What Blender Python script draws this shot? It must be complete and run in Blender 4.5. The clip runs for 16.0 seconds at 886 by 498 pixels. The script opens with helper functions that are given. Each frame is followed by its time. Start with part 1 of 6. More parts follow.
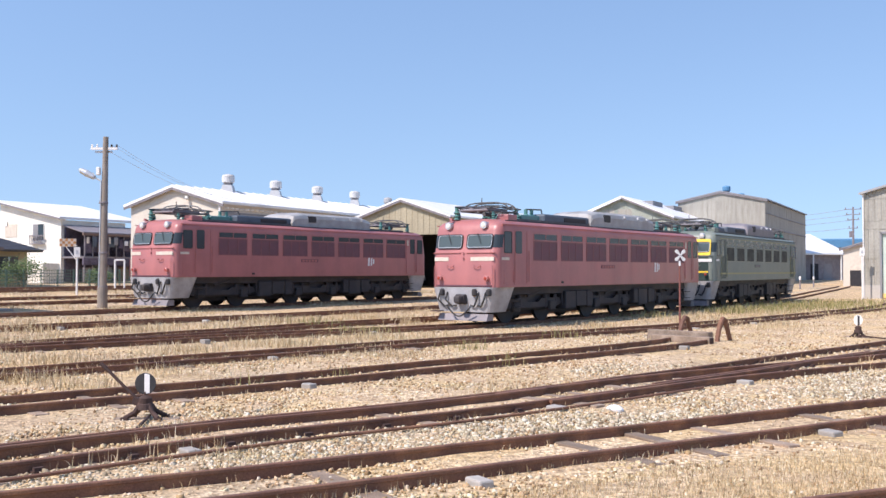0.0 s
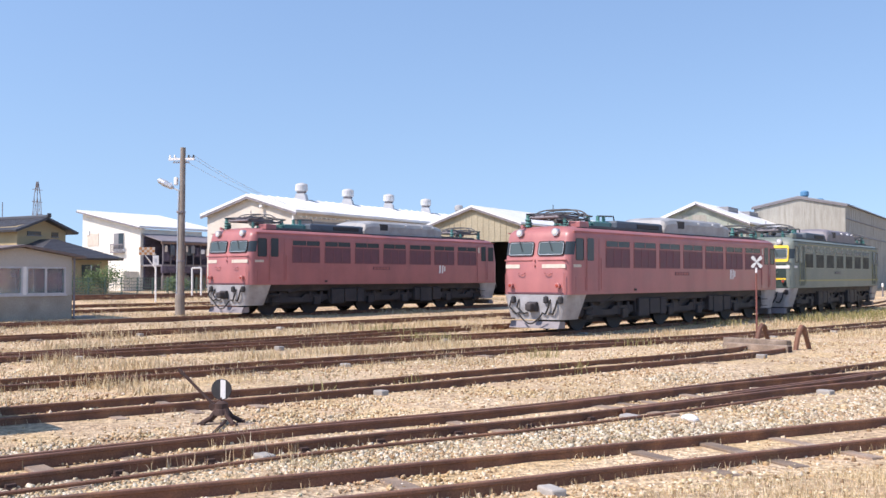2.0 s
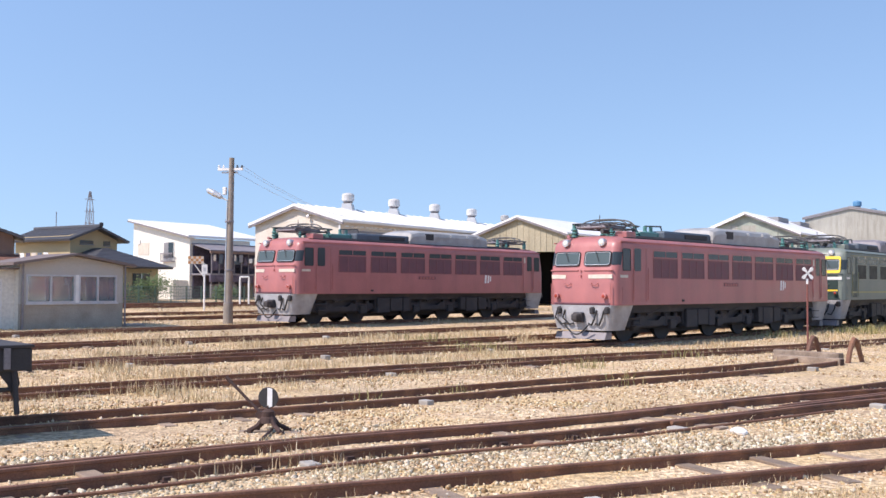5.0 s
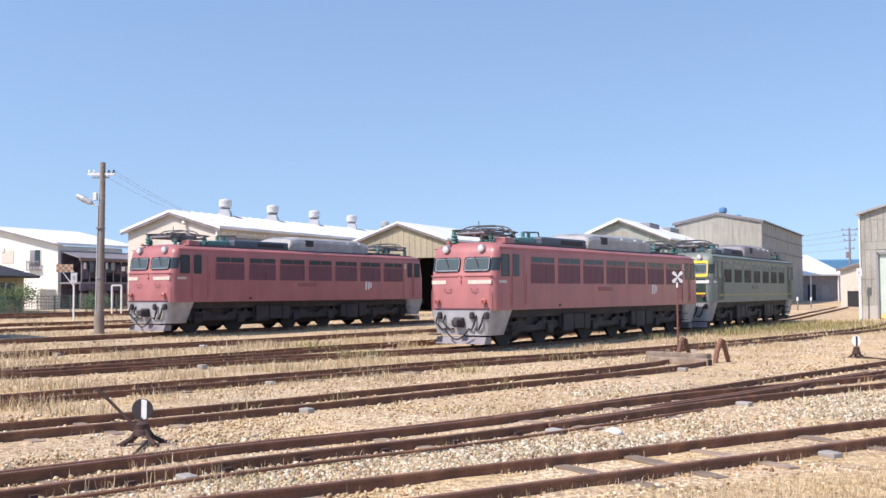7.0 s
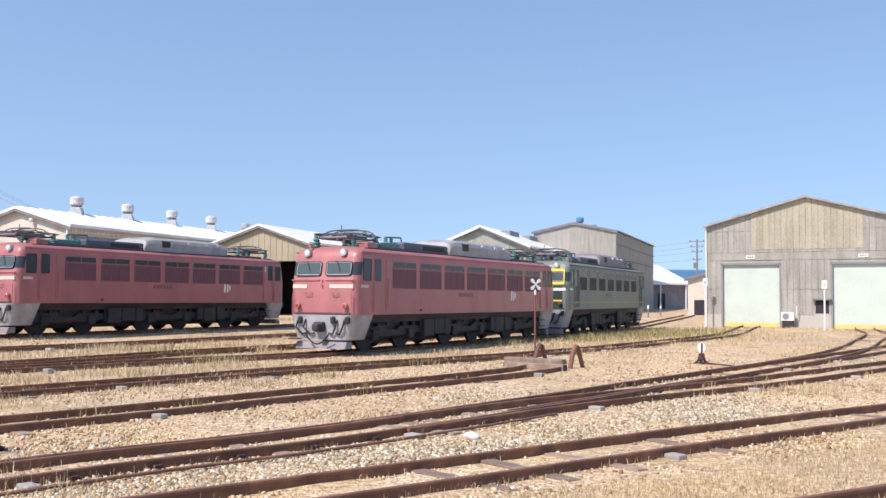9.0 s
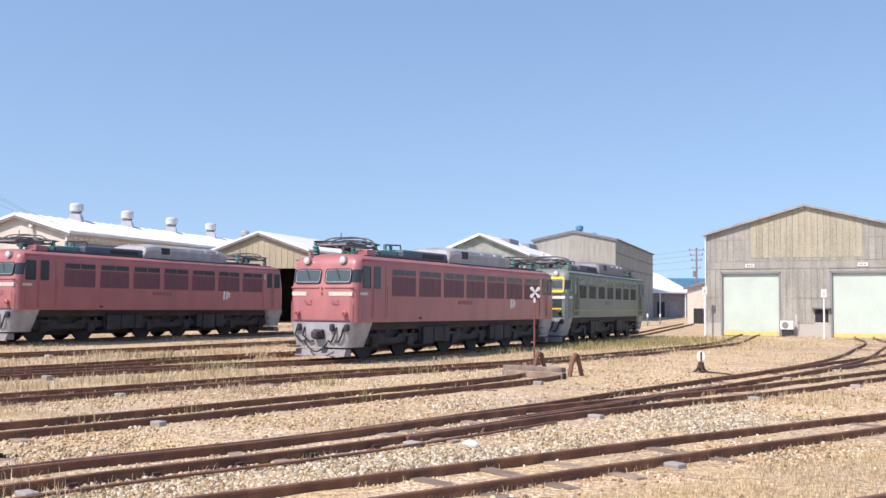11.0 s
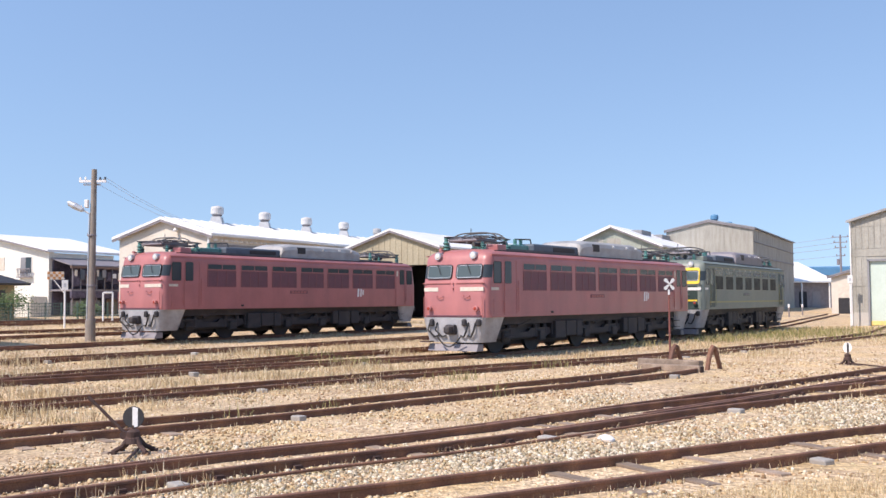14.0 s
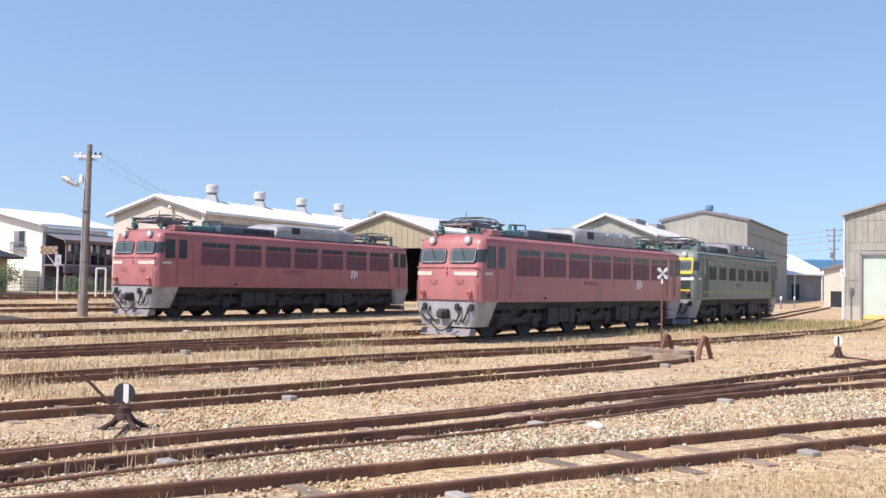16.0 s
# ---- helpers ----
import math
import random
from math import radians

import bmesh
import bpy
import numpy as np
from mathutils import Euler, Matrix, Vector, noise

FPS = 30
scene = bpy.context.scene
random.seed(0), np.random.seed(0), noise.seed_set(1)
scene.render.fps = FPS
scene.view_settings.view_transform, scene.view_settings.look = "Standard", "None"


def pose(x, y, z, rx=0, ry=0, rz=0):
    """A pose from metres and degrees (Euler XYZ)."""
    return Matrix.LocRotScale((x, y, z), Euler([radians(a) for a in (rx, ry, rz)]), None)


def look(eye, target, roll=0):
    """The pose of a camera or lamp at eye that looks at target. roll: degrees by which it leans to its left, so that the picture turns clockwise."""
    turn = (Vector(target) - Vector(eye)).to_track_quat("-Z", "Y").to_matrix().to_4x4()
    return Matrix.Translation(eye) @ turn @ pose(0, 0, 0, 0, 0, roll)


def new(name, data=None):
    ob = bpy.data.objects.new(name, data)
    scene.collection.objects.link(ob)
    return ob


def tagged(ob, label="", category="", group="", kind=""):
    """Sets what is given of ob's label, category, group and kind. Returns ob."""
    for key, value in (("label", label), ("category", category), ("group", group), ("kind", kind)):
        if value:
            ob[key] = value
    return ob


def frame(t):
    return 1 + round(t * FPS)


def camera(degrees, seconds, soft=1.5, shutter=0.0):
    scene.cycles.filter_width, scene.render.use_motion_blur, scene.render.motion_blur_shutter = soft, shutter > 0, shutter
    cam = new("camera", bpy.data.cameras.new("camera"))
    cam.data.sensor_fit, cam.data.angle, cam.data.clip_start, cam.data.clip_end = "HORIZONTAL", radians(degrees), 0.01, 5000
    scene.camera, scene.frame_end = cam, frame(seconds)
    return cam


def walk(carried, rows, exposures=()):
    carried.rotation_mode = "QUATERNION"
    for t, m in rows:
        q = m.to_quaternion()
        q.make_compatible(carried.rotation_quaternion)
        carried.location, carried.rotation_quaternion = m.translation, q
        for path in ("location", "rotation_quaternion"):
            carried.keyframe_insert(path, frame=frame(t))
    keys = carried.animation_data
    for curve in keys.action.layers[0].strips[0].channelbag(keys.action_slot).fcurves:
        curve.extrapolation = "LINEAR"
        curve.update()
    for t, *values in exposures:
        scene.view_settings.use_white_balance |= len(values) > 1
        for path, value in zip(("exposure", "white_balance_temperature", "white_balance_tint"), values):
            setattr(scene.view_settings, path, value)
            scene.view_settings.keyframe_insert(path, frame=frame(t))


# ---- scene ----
cam = camera(48.0, 16.0)
PATH = [
    (0.0, pose(0, 0, 2.02, 91.220, -0.000, 0.000)),
    (0.5, pose(0, 0, 2.02, 91.313, -0.140, -0.511)),
    (1.0, pose(0, 0, 2.02, 91.149, -0.127, 0.647)),
    (1.5, pose(0, 0, 2.02, 91.492, -0.091, 2.451)),
    (2.0, pose(0, 0, 2.02, 91.648, 0.086, 4.091)),
    (2.5, pose(0, 0, 2.02, 92.193, -0.123, 4.595)),
    (3.0, pose(0, 0, 2.02, 91.829, -0.336, 5.104)),
    (3.5, pose(0, 0, 2.02, 92.080, -0.190, 6.871)),
    (3.7, pose(0, 0, 2.02, 91.960, -0.190, 7.031)),
    (5.8, pose(0, 0, 2.02, 92.472, -0.074, 5.690)),
    (6.0, pose(0, 0, 2.02, 92.522, -0.074, 4.670)),
    (6.5, pose(0, 0, 2.02, 92.493, 0.195, 1.028)),
    (7.0, pose(0, 0, 2.02, 92.559, 0.379, -0.145)),
    (7.5, pose(0, 0, 2.02, 92.517, 0.311, -2.724)),
    (8.0, pose(0, 0, 2.02, 92.048, 0.120, -4.056)),
    (8.5, pose(0, 0, 2.02, 92.728, 0.080, -5.815)),
    (9.0, pose(0, 0, 2.02, 92.835, -0.337, -8.096)),
    (9.2, pose(0, 0, 2.02, 92.925, -0.337, -8.596)),
    (11.3, pose(0, 0, 2.02, 93.292, -0.610, -7.862)),
    (11.5, pose(0, 0, 2.02, 93.142, -0.610, -6.732)),
    (12.0, pose(0, 0, 2.02, 93.105, -0.609, -3.825)),
    (12.5, pose(0, 0, 2.02, 92.981, -0.090, -0.566)),
    (13.0, pose(0, 0, 2.02, 92.927, -0.046, -1.140)),
    (13.5, pose(0, 0, 2.02, 93.140, 0.283, -1.146)),
    (14.0, pose(0, 0, 2.02, 92.966, 0.407, -0.595)),
    (14.5, pose(0, 0, 2.02, 92.545, 0.014, -0.540)),
    (15.0, pose(0, 0, 2.02, 91.979, -0.359, -0.761)),
    (15.5, pose(0, 0, 2.02, 91.800, -0.714, -1.103)),
    (16.0, pose(0, 0, 2.02, 92.042, -0.964, -0.975)),
]
walk(cam, PATH, [(0.0, 0.34, 6550, 20), (3.5, 0.37, 6590, 20), (6.5, 0.35, 6630, 20), (9.0, 0.30, 6660, 20), (11.5, 0.30, 6690, 20), (13.0, 0.33, 6710, 20), (16.0, 0.32, 6750, 20)])

# ---------------------------------------------------------------- light
SUN_TO = Vector((-0.82, -0.57, 1.2)).normalized()
world = bpy.data.worlds.new("sky")
scene.world = world
world.use_nodes = True
wn = world.node_tree
sky = wn.nodes.new("ShaderNodeTexSky")
sky.sky_type, sky.sun_disc = "NISHITA", False
sky.sun_elevation = math.asin(SUN_TO.z)
sky.sun_rotation = math.atan2(SUN_TO.x, SUN_TO.y)
sky.air_density, sky.dust_density, sky.ozone_density = 1.75, 0.3, 6.0
back = wn.nodes["Background"]
back.inputs["Strength"].default_value = 0.15
gen = wn.nodes.new("ShaderNodeTexCoord")
up = wn.nodes.new("ShaderNodeVectorMath")
up.operation = "ADD"
up.inputs[1].default_value = (0, 0, 0.21)
nrm = wn.nodes.new("ShaderNodeVectorMath")
nrm.operation = "NORMALIZE"
wn.links.new(gen.outputs["Generated"], up.inputs[0])
wn.links.new(up.outputs[0], nrm.inputs[0])
wn.links.new(nrm.outputs[0], sky.inputs["Vector"])
wn.links.new(sky.outputs[0], back.inputs["Color"])
sun = new("sun", bpy.data.lights.new("sun", "SUN"))
sun.data.energy, sun.data.angle, sun.data.color = 4.3, radians(0.5), (1.0, 0.94, 0.84)
sun.matrix_world = look(SUN_TO * 50, (0, 0, 0))


# ---------------------------------------------------------------- materials
def mat(name, color, rough=0.7, metal=0.0, var=0.15, scale=3.0, fine=40.0, fvar=0.12, bump=0.15,
        stain=None, stain_amt=0.0, stain_scale=1.2, streak=False, rand=0.0, spec=0.5, bump_dist=0.01, coord="Object"):
    m = bpy.data.materials.new(name)
    m.use_nodes = True
    t = m.node_tree
    b = t.nodes["Principled BSDF"]
    b.inputs["Roughness"].default_value, b.inputs["Metallic"].default_value = rough, metal
    b.inputs["Specular IOR Level"].default_value = spec
    tc = t.nodes.new("ShaderNodeTexCoord")
    src = tc.outputs[coord]

    def nz(sc, detail, vec):
        n = t.nodes.new("ShaderNodeTexNoise")
        n.inputs["Scale"].default_value, n.inputs["Detail"].default_value = sc, detail
        t.links.new(vec, n.inputs["Vector"])
        return n.outputs["Fac"]

    def mixc(kind, fac, a, c):
        x = t.nodes.new("ShaderNodeMix")
        x.data_type, x.blend_type = "RGBA", kind
        for sock, v in ((x.inputs[0], fac), (x.inputs[6], a), (x.inputs[7], c)):
            if isinstance(v, bpy.types.NodeSocket):
                t.links.new(v, sock)
            elif isinstance(v, (int, float)):
                sock.default_value = v
            else:
                sock.default_value = (*v, 1)
        return x.outputs[2]

    def ramp(v, lo, hi, a, c):
        r = t.nodes.new("ShaderNodeMapRange")
        r.inputs[1].default_value, r.inputs[2].default_value = lo, hi
        r.inputs[3].default_value, r.inputs[4].default_value = a, c
        t.links.new(v, r.inputs[0])
        return r.outputs[0]

    big, small = nz(scale, 4, src), nz(fine, 3, src)
    g1 = ramp(big, 0.3, 0.7, 1 - var, 1 + var)
    g2 = ramp(small, 0.3, 0.7, 1 - fvar, 1 + fvar)
    mul = t.nodes.new("ShaderNodeMath")
    mul.operation = "MULTIPLY"
    t.links.new(g1, mul.inputs[0]), t.links.new(g2, mul.inputs[1])
    out = mul.outputs[0]
    if rand:
        oi = t.nodes.new("ShaderNodeObjectInfo")
        m2 = t.nodes.new("ShaderNodeMath")
        m2.operation = "MULTIPLY"
        t.links.new(out, m2.inputs[0])
        t.links.new(ramp(oi.outputs["Random"], 0, 1, 1 - rand, 1 + rand), m2.inputs[1])
        out = m2.outputs[0]
    col = color
    if stain is not None:
        vec = src
        if streak:
            mp = t.nodes.new("ShaderNodeMapping")
            mp.inputs["Scale"].default_value = (1, 1, 0.12)
            t.links.new(src, mp.inputs["Vector"])
            vec = mp.outputs[0]
        s = nz(stain_scale, 5, vec)
        col = mixc("MIX", ramp(s, 0.45, 0.75, 0, stain_amt), color, stain)
    comb = t.nodes.new("ShaderNodeCombineColor")
    for i in range(3):
        t.links.new(out, comb.inputs[i])
    col = mixc("MULTIPLY", 1.0, col, comb.outputs[0])
    t.links.new(col, b.inputs["Base Color"])
    if bump:
        bp = t.nodes.new("ShaderNodeBump")
        bp.inputs["Strength"].default_value, bp.inputs["Distance"].default_value = bump, bump_dist
        t.links.new(small, bp.inputs["Height"])
        t.links.new(bp.outputs[0], b.inputs["Normal"])
    rr = ramp(big, 0.3, 0.7, max(rough - 0.1, 0.02), min(rough + 0.1, 1))
    t.links.new(rr, b.inputs["Roughness"])
    return m


M = {}
M["pink"] = mat("faded_red_paint", (0.42, 0.155, 0.145), 0.38, var=0.08, scale=1.3, fine=25, fvar=0.05, bump=0.05,
                stain=(0.28, 0.11, 0.11), stain_amt=0.7, stain_scale=1.0, streak=True)
M["maroon"] = mat("dull_maroon_louvre", (0.15, 0.06, 0.075), 0.6, var=0.15, fine=60, bump=0.2)
M["louvreframe"] = mat("faded_louvre_frame", (0.21, 0.08, 0.085), 0.55, var=0.12, fine=40)
M["roofdark"] = mat("grimy_roof", (0.10, 0.10, 0.10), 0.7, var=0.25, scale=2)
M["roofpink"] = mat("grimy_red_roof", (0.42, 0.14, 0.125), 0.6, var=0.15, scale=1.5, stain=(0.2, 0.09, 0.08), stain_amt=0.5)
M["black"] = mat("sooty_black_metal", (0.034, 0.032, 0.034), 0.7, var=0.3, scale=4)
M["under"] = mat("greasy_underframe", (0.034, 0.031, 0.034), 0.7, var=0.35, scale=3, stain=(0.075, 0.062, 0.055), stain_amt=0.6, stain_scale=1.6)
M["grey"] = mat("light_grey_paint", (0.37, 0.37, 0.38), 0.6, var=0.15, scale=3, stain=(0.2, 0.17, 0.15), stain_amt=0.6)
M["steelbox"] = mat("dull_grey_roof_box", (0.34, 0.34, 0.335), 0.5, var=0.15, scale=2, stain=(0.22, 0.19, 0.15), stain_amt=0.6)
M["bluegrey"] = mat("blue_grey_box", (0.085, 0.11, 0.14), 0.6, var=0.2, scale=2)
M["insul"] = mat("green_insulator", (0.07, 0.19, 0.17), 0.35, var=0.15)
M["white"] = mat("white_paint", (0.78, 0.77, 0.74), 0.55, var=0.08, fine=20, fvar=0.06)
M["ventgrey"] = mat("dull_white_vent", (0.56, 0.56, 0.55), 0.55, var=0.12, scale=2, stain=(0.34, 0.32, 0.29), stain_amt=0.6, stain_scale=1.5)
M["stripe"] = mat("cream_stripe", (0.62, 0.55, 0.46), 0.6, var=0.12)
M["rubber"] = mat("black_rubber", (0.02, 0.02, 0.02), 0.6, var=0.2)
M["redlens"] = mat("red_lamp", (0.35, 0.05, 0.03), 0.25, var=0.1)
M["rust"] = mat("rusty_rail", (0.185, 0.09, 0.06), 0.75, 0.2, var=0.25, scale=2.5, fine=60, fvar=0.25, bump=0.3,
                stain=(0.30, 0.155, 0.085), stain_amt=0.8, stain_scale=3)
M["rustdark"] = mat("dark_rusty_iron", (0.07, 0.04, 0.033), 0.8, 0.2, var=0.3, scale=5, fine=60, bump=0.3)
M["sleeper"] = mat("weathered_timber", (0.25, 0.185, 0.135), 0.9, var=0.25, scale=4, fine=60, fvar=0.25, bump=0.5, rand=0.25,
                   stain=(0.34, 0.28, 0.22), stain_amt=0.8, stain_scale=2)
M["concrete"] = mat("pale_concrete", (0.36, 0.335, 0.30), 0.9, var=0.15, scale=3, fine=50, bump=0.3, rand=0.2)
M["cream"] = mat("cream_sheet_wall", (0.63, 0.575, 0.49), 0.75, var=0.07, scale=0.5, fine=6, fvar=0.05, stain=(0.48, 0.42, 0.33), stain_amt=0.5, stain_scale=0.5, streak=True)
M["creamhouse"] = mat("cream_plaster", (0.77, 0.74, 0.66), 0.8, var=0.06, scale=0.6, fine=8)
M["whiteroof"] = mat("white_metal_roof", (0.78, 0.78, 0.76), 0.5, var=0.06, scale=0.4, fine=4, fvar=0.04, stain=(0.55, 0.54, 0.52), stain_amt=0.5, stain_scale=0.35)
M["tan"] = mat("tan_sheet_wall", (0.40, 0.355, 0.25), 0.8, var=0.1, scale=0.5, fine=7, stain=(0.30, 0.25, 0.16), stain_amt=0.6, stain_scale=0.6, streak=True)
M["slate"] = mat("grey_slate_sheet", (0.37, 0.357, 0.31), 0.9, var=0.12, scale=0.4, fine=8, fvar=0.1, stain=(0.26, 0.245, 0.205), stain_amt=0.9, stain_scale=3.0, streak=True, rand=0.06)
M["slatey"] = mat("yellowed_sheet", (0.415, 0.385, 0.285), 0.85, var=0.08, scale=0.4, fine=8, stain=(0.33, 0.29, 0.21), stain_amt=0.9, stain_scale=2.5, streak=True, rand=0.05)
M["greenwall"] = mat("grey_green_sheet", (0.30, 0.33, 0.28), 0.85, var=0.15, scale=0.6, fine=8, stain=(0.42, 0.43, 0.38), stain_amt=0.6)
M["shutter"] = mat("pale_green_shutter", (0.53, 0.62, 0.54), 0.5, var=0.05, scale=0.7, fine=10, fvar=0.04)
M["yellow"] = mat("yellow_band", (0.76, 0.56, 0.20), 0.6, var=0.1, scale=3)
# near-black that puts the shade inside openings into the colour
M["dark"] = mat("dark_interior", (0.03, 0.03, 0.035), 0.9, var=0.3)
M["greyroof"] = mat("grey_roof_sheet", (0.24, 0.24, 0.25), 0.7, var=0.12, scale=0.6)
M["tile"] = mat("dark_roof_tile", (0.065, 0.066, 0.075), 0.55, var=0.15, scale=1.5, rand=0.15)
M["housetan"] = mat("ochre_plaster", (0.50, 0.39, 0.22), 0.85, var=0.08, scale=0.8)
M["housebrown"] = mat("brown_plaster", (0.20, 0.13, 0.10), 0.85, var=0.1)
M["redroof"] = mat("red_brown_roof", (0.22, 0.11, 0.08), 0.7, var=0.15, scale=1)
M["hutgrey"] = mat("grey_render", (0.47, 0.45, 0.41), 0.9, var=0.1, scale=1, fine=20, stain=(0.38, 0.34, 0.28), stain_amt=0.7, stain_scale=1)
M["hutroof"] = mat("brown_grey_roof", (0.17, 0.13, 0.115), 0.7, var=0.15, scale=1)
M["pole"] = mat("weathered_concrete_pole", (0.27, 0.235, 0.20), 0.9, var=0.15, scale=2, fine=30, stain=(0.2, 0.15, 0.11), stain_amt=0.6)
M["alu"] = mat("dull_aluminium", (0.55, 0.56, 0.57), 0.45, 0.6, var=0.1)
M["bluepaint"] = mat("blue_paint", (0.075, 0.22, 0.38), 0.6, var=0.1)
M["olive"] = mat("faded_green_paint", (0.165, 0.195, 0.17), 0.5, var=0.12, scale=1.2, fine=25, stain=(0.215, 0.235, 0.19), stain_amt=0.6, stain_scale=0.9, streak=True)
M["darkgreen"] = mat("dark_green_paint", (0.03, 0.055, 0.05), 0.5, var=0.15)
M["gold"] = mat("yellow_line_paint", (0.85, 0.60, 0.05), 0.5, var=0.06)
M["dullgold"] = mat("dull_yellow_line", (0.30, 0.29, 0.15), 0.6, var=0.1)
M["purple"] = mat("dark_awning_cloth", (0.10, 0.085, 0.12), 0.9, var=0.4, scale=2, fine=15, fvar=0.4)
M["tin"] = mat("grey_tin", (0.22, 0.20, 0.21), 0.6, var=0.2, scale=2)
M["fence"] = mat("green_fence_wire", (0.10, 0.17, 0.14), 0.6, var=0.1)
M["leaf"] = mat("leaf_green", (0.075, 0.12, 0.035), 0.7, var=0.3, scale=6)
M["orangeboard"] = mat("orange_check", (0.50, 0.24, 0.09), 0.7, var=0.2)
M["redrod"] = mat("rusty_red_rod", (0.20, 0.07, 0.055), 0.7, var=0.2)


def glass(name, tint=(0.03, 0.04, 0.045), rough=0.08):
    m = bpy.data.materials.new(name)
    m.use_nodes = True
    b = m.node_tree.nodes["Principled BSDF"]
    b.inputs["Base Color"].default_value = (*tint, 1)
    b.inputs["Roughness"].default_value = rough
    b.inputs["Specular IOR Level"].default_value = 0.45
    return m


def clear_glass(name):
    m = bpy.data.materials.new(name)
    m.use_nodes = True
    t = m.node_tree
    mix, tr, gl = (t.nodes.new("ShaderNode" + k) for k in ("MixShader", "BsdfTransparent", "BsdfGlossy"))
    gl.inputs["Roughness"].default_value = 0.05
    tr.inputs["Color"].default_value = (0.82, 0.86, 0.86, 1)
    mix.inputs[0].default_value = 0.13
    # bluish diffuse share: some dust, and the view's pale brightness painted into the glass
    df = t.nodes.new("ShaderNodeBsdfDiffuse")
    df.inputs["Color"].default_value = (0.50, 0.56, 0.58, 1)
    dusty = t.nodes.new("ShaderNodeMixShader")
    dusty.inputs[0].default_value = 0.20
    t.links.new(tr.outputs[0], dusty.inputs[1]), t.links.new(df.outputs[0], dusty.inputs[2])
    t.links.new(dusty.outputs[0], mix.inputs[1]), t.links.new(gl.outputs[0], mix.inputs[2])
    t.links.new(mix.outputs[0], t.nodes["Material Output"].inputs["Surface"])
    return m


M["clear"] = clear_glass("clear_window_glass")
M["glass"] = glass("dark_window_glass")
M["cabglass"] = glass("cab_window_glass", (0.075, 0.10, 0.10), 0.12)
M["hutbase"] = mat("stained_render", (0.37, 0.33, 0.27), 0.9, var=0.12, scale=1, fine=20, stain=(0.26, 0.22, 0.17), stain_amt=0.7, stain_scale=1.2)
M["lampglass"] = glass("headlamp_glass", (0.72, 0.69, 0.62), 0.12)
M["sidepane"] = mat("dull_side_window", (0.018, 0.022, 0.024), 0.5, var=0.2, spec=0.15, bump=0)
M["palegreen"] = mat("pale_window_frame", (0.27, 0.29, 0.24), 0.6, var=0.1)
M["dustglass"] = glass("dusty_window_glass", (0.035, 0.045, 0.05), 0.25)


# ---------------------------------------------------------------- building helpers
def part(name, bm, material, parent=None, label="", m=None, smooth=False):
    me = bpy.data.meshes.new(name)
    bm.to_mesh(me)
    bm.free()
    me.materials.append(M[material] if isinstance(material, str) else material)
    if smooth:
        me.polygons.foreach_set("use_smooth", [True] * len(me.polygons))
    ob = new(name, me)
    if parent is not None:
        ob.parent = parent
    if m is not None:
        ob.matrix_basis = m
    if label:
        ob["label"] = label
    return ob


def share(ob, parent, m):
    o = new(ob.name.split(".")[0], ob.data)
    o.parent = parent
    o.matrix_basis = m
    return o


def thing(name, x, y, z, yaw, label, category, group="", kind=""):
    """An empty whose local x runs away along the yaw and whose local y runs to the left of it."""
    ob = new(name)
    ob.matrix_basis = pose(x, y, z, 0, 0, 90 - yaw)
    return tagged(ob, label, category, group, kind)


def box(bm, x0, x1, y0, y1, z0, z1, bevel=0.0, m=None):
    r = bmesh.ops.create_cube(bm, size=1)
    vs = r["verts"]
    bmesh.ops.transform(bm, matrix=Matrix.Translation(((x0 + x1) / 2, (y0 + y1) / 2, (z0 + z1) / 2)) @ Matrix.Diagonal((x1 - x0, y1 - y0, z1 - z0, 1)), verts=vs)
    if bevel:
        es = list({e for v in vs for e in v.link_edges})
        o = bmesh.ops.bevel(bm, geom=es, offset=bevel, segments=2, affect="EDGES", profile=0.5)
        vs = list({v for f in o["faces"] for v in f.verts} | {v for v in vs if v.is_valid})
    if m is not None:
        bmesh.ops.transform(bm, matrix=m, verts=vs)
    return bm


def B(x0, x1, y0, y1, z0, z1, bevel=0.0, m=None):
    return box(bmesh.new(), x0, x1, y0, y1, z0, z1, bevel, m)


def rod(bm, a, b, r, r2=None, seg=10):
    a, b = Vector(a), Vector(b)
    m = Matrix.Translation((a + b) / 2) @ (b - a).to_track_quat("Z", "Y").to_matrix().to_4x4()
    bmesh.ops.create_cone(bm, cap_ends=True, segments=seg, radius1=r, radius2=r if r2 is None else r2, depth=(b - a).length, matrix=m)
    return bm


def R(a, b, r, r2=None, seg=10):
    return rod(bmesh.new(), a, b, r, r2, seg)


def poly_rod(bm, pts, r, seg=8):
    """A round rod bent through the points, in one piece."""
    pts = [Vector(p) for p in pts]
    side = (pts[1] - pts[0]).orthogonal().normalized()
    rings = []
    for i, p in enumerate(pts):
        t = (pts[min(i + 1, len(pts) - 1)] - pts[max(i - 1, 0)]).normalized()
        side = (side - t * side.dot(t)).normalized()
        up_ = t.cross(side)
        rings.append([bm.verts.new(p + (side * math.cos(2 * math.pi * k / seg) + up_ * math.sin(2 * math.pi * k / seg)) * r) for k in range(seg)])
    for a, b in zip(rings, rings[1:]):
        for k in range(seg):
            j = (k + 1) % seg
            bm.faces.new((a[k], a[j], b[j], b[k]))
    bm.faces.new(rings[0][::-1]), bm.faces.new(rings[-1])
    return bm


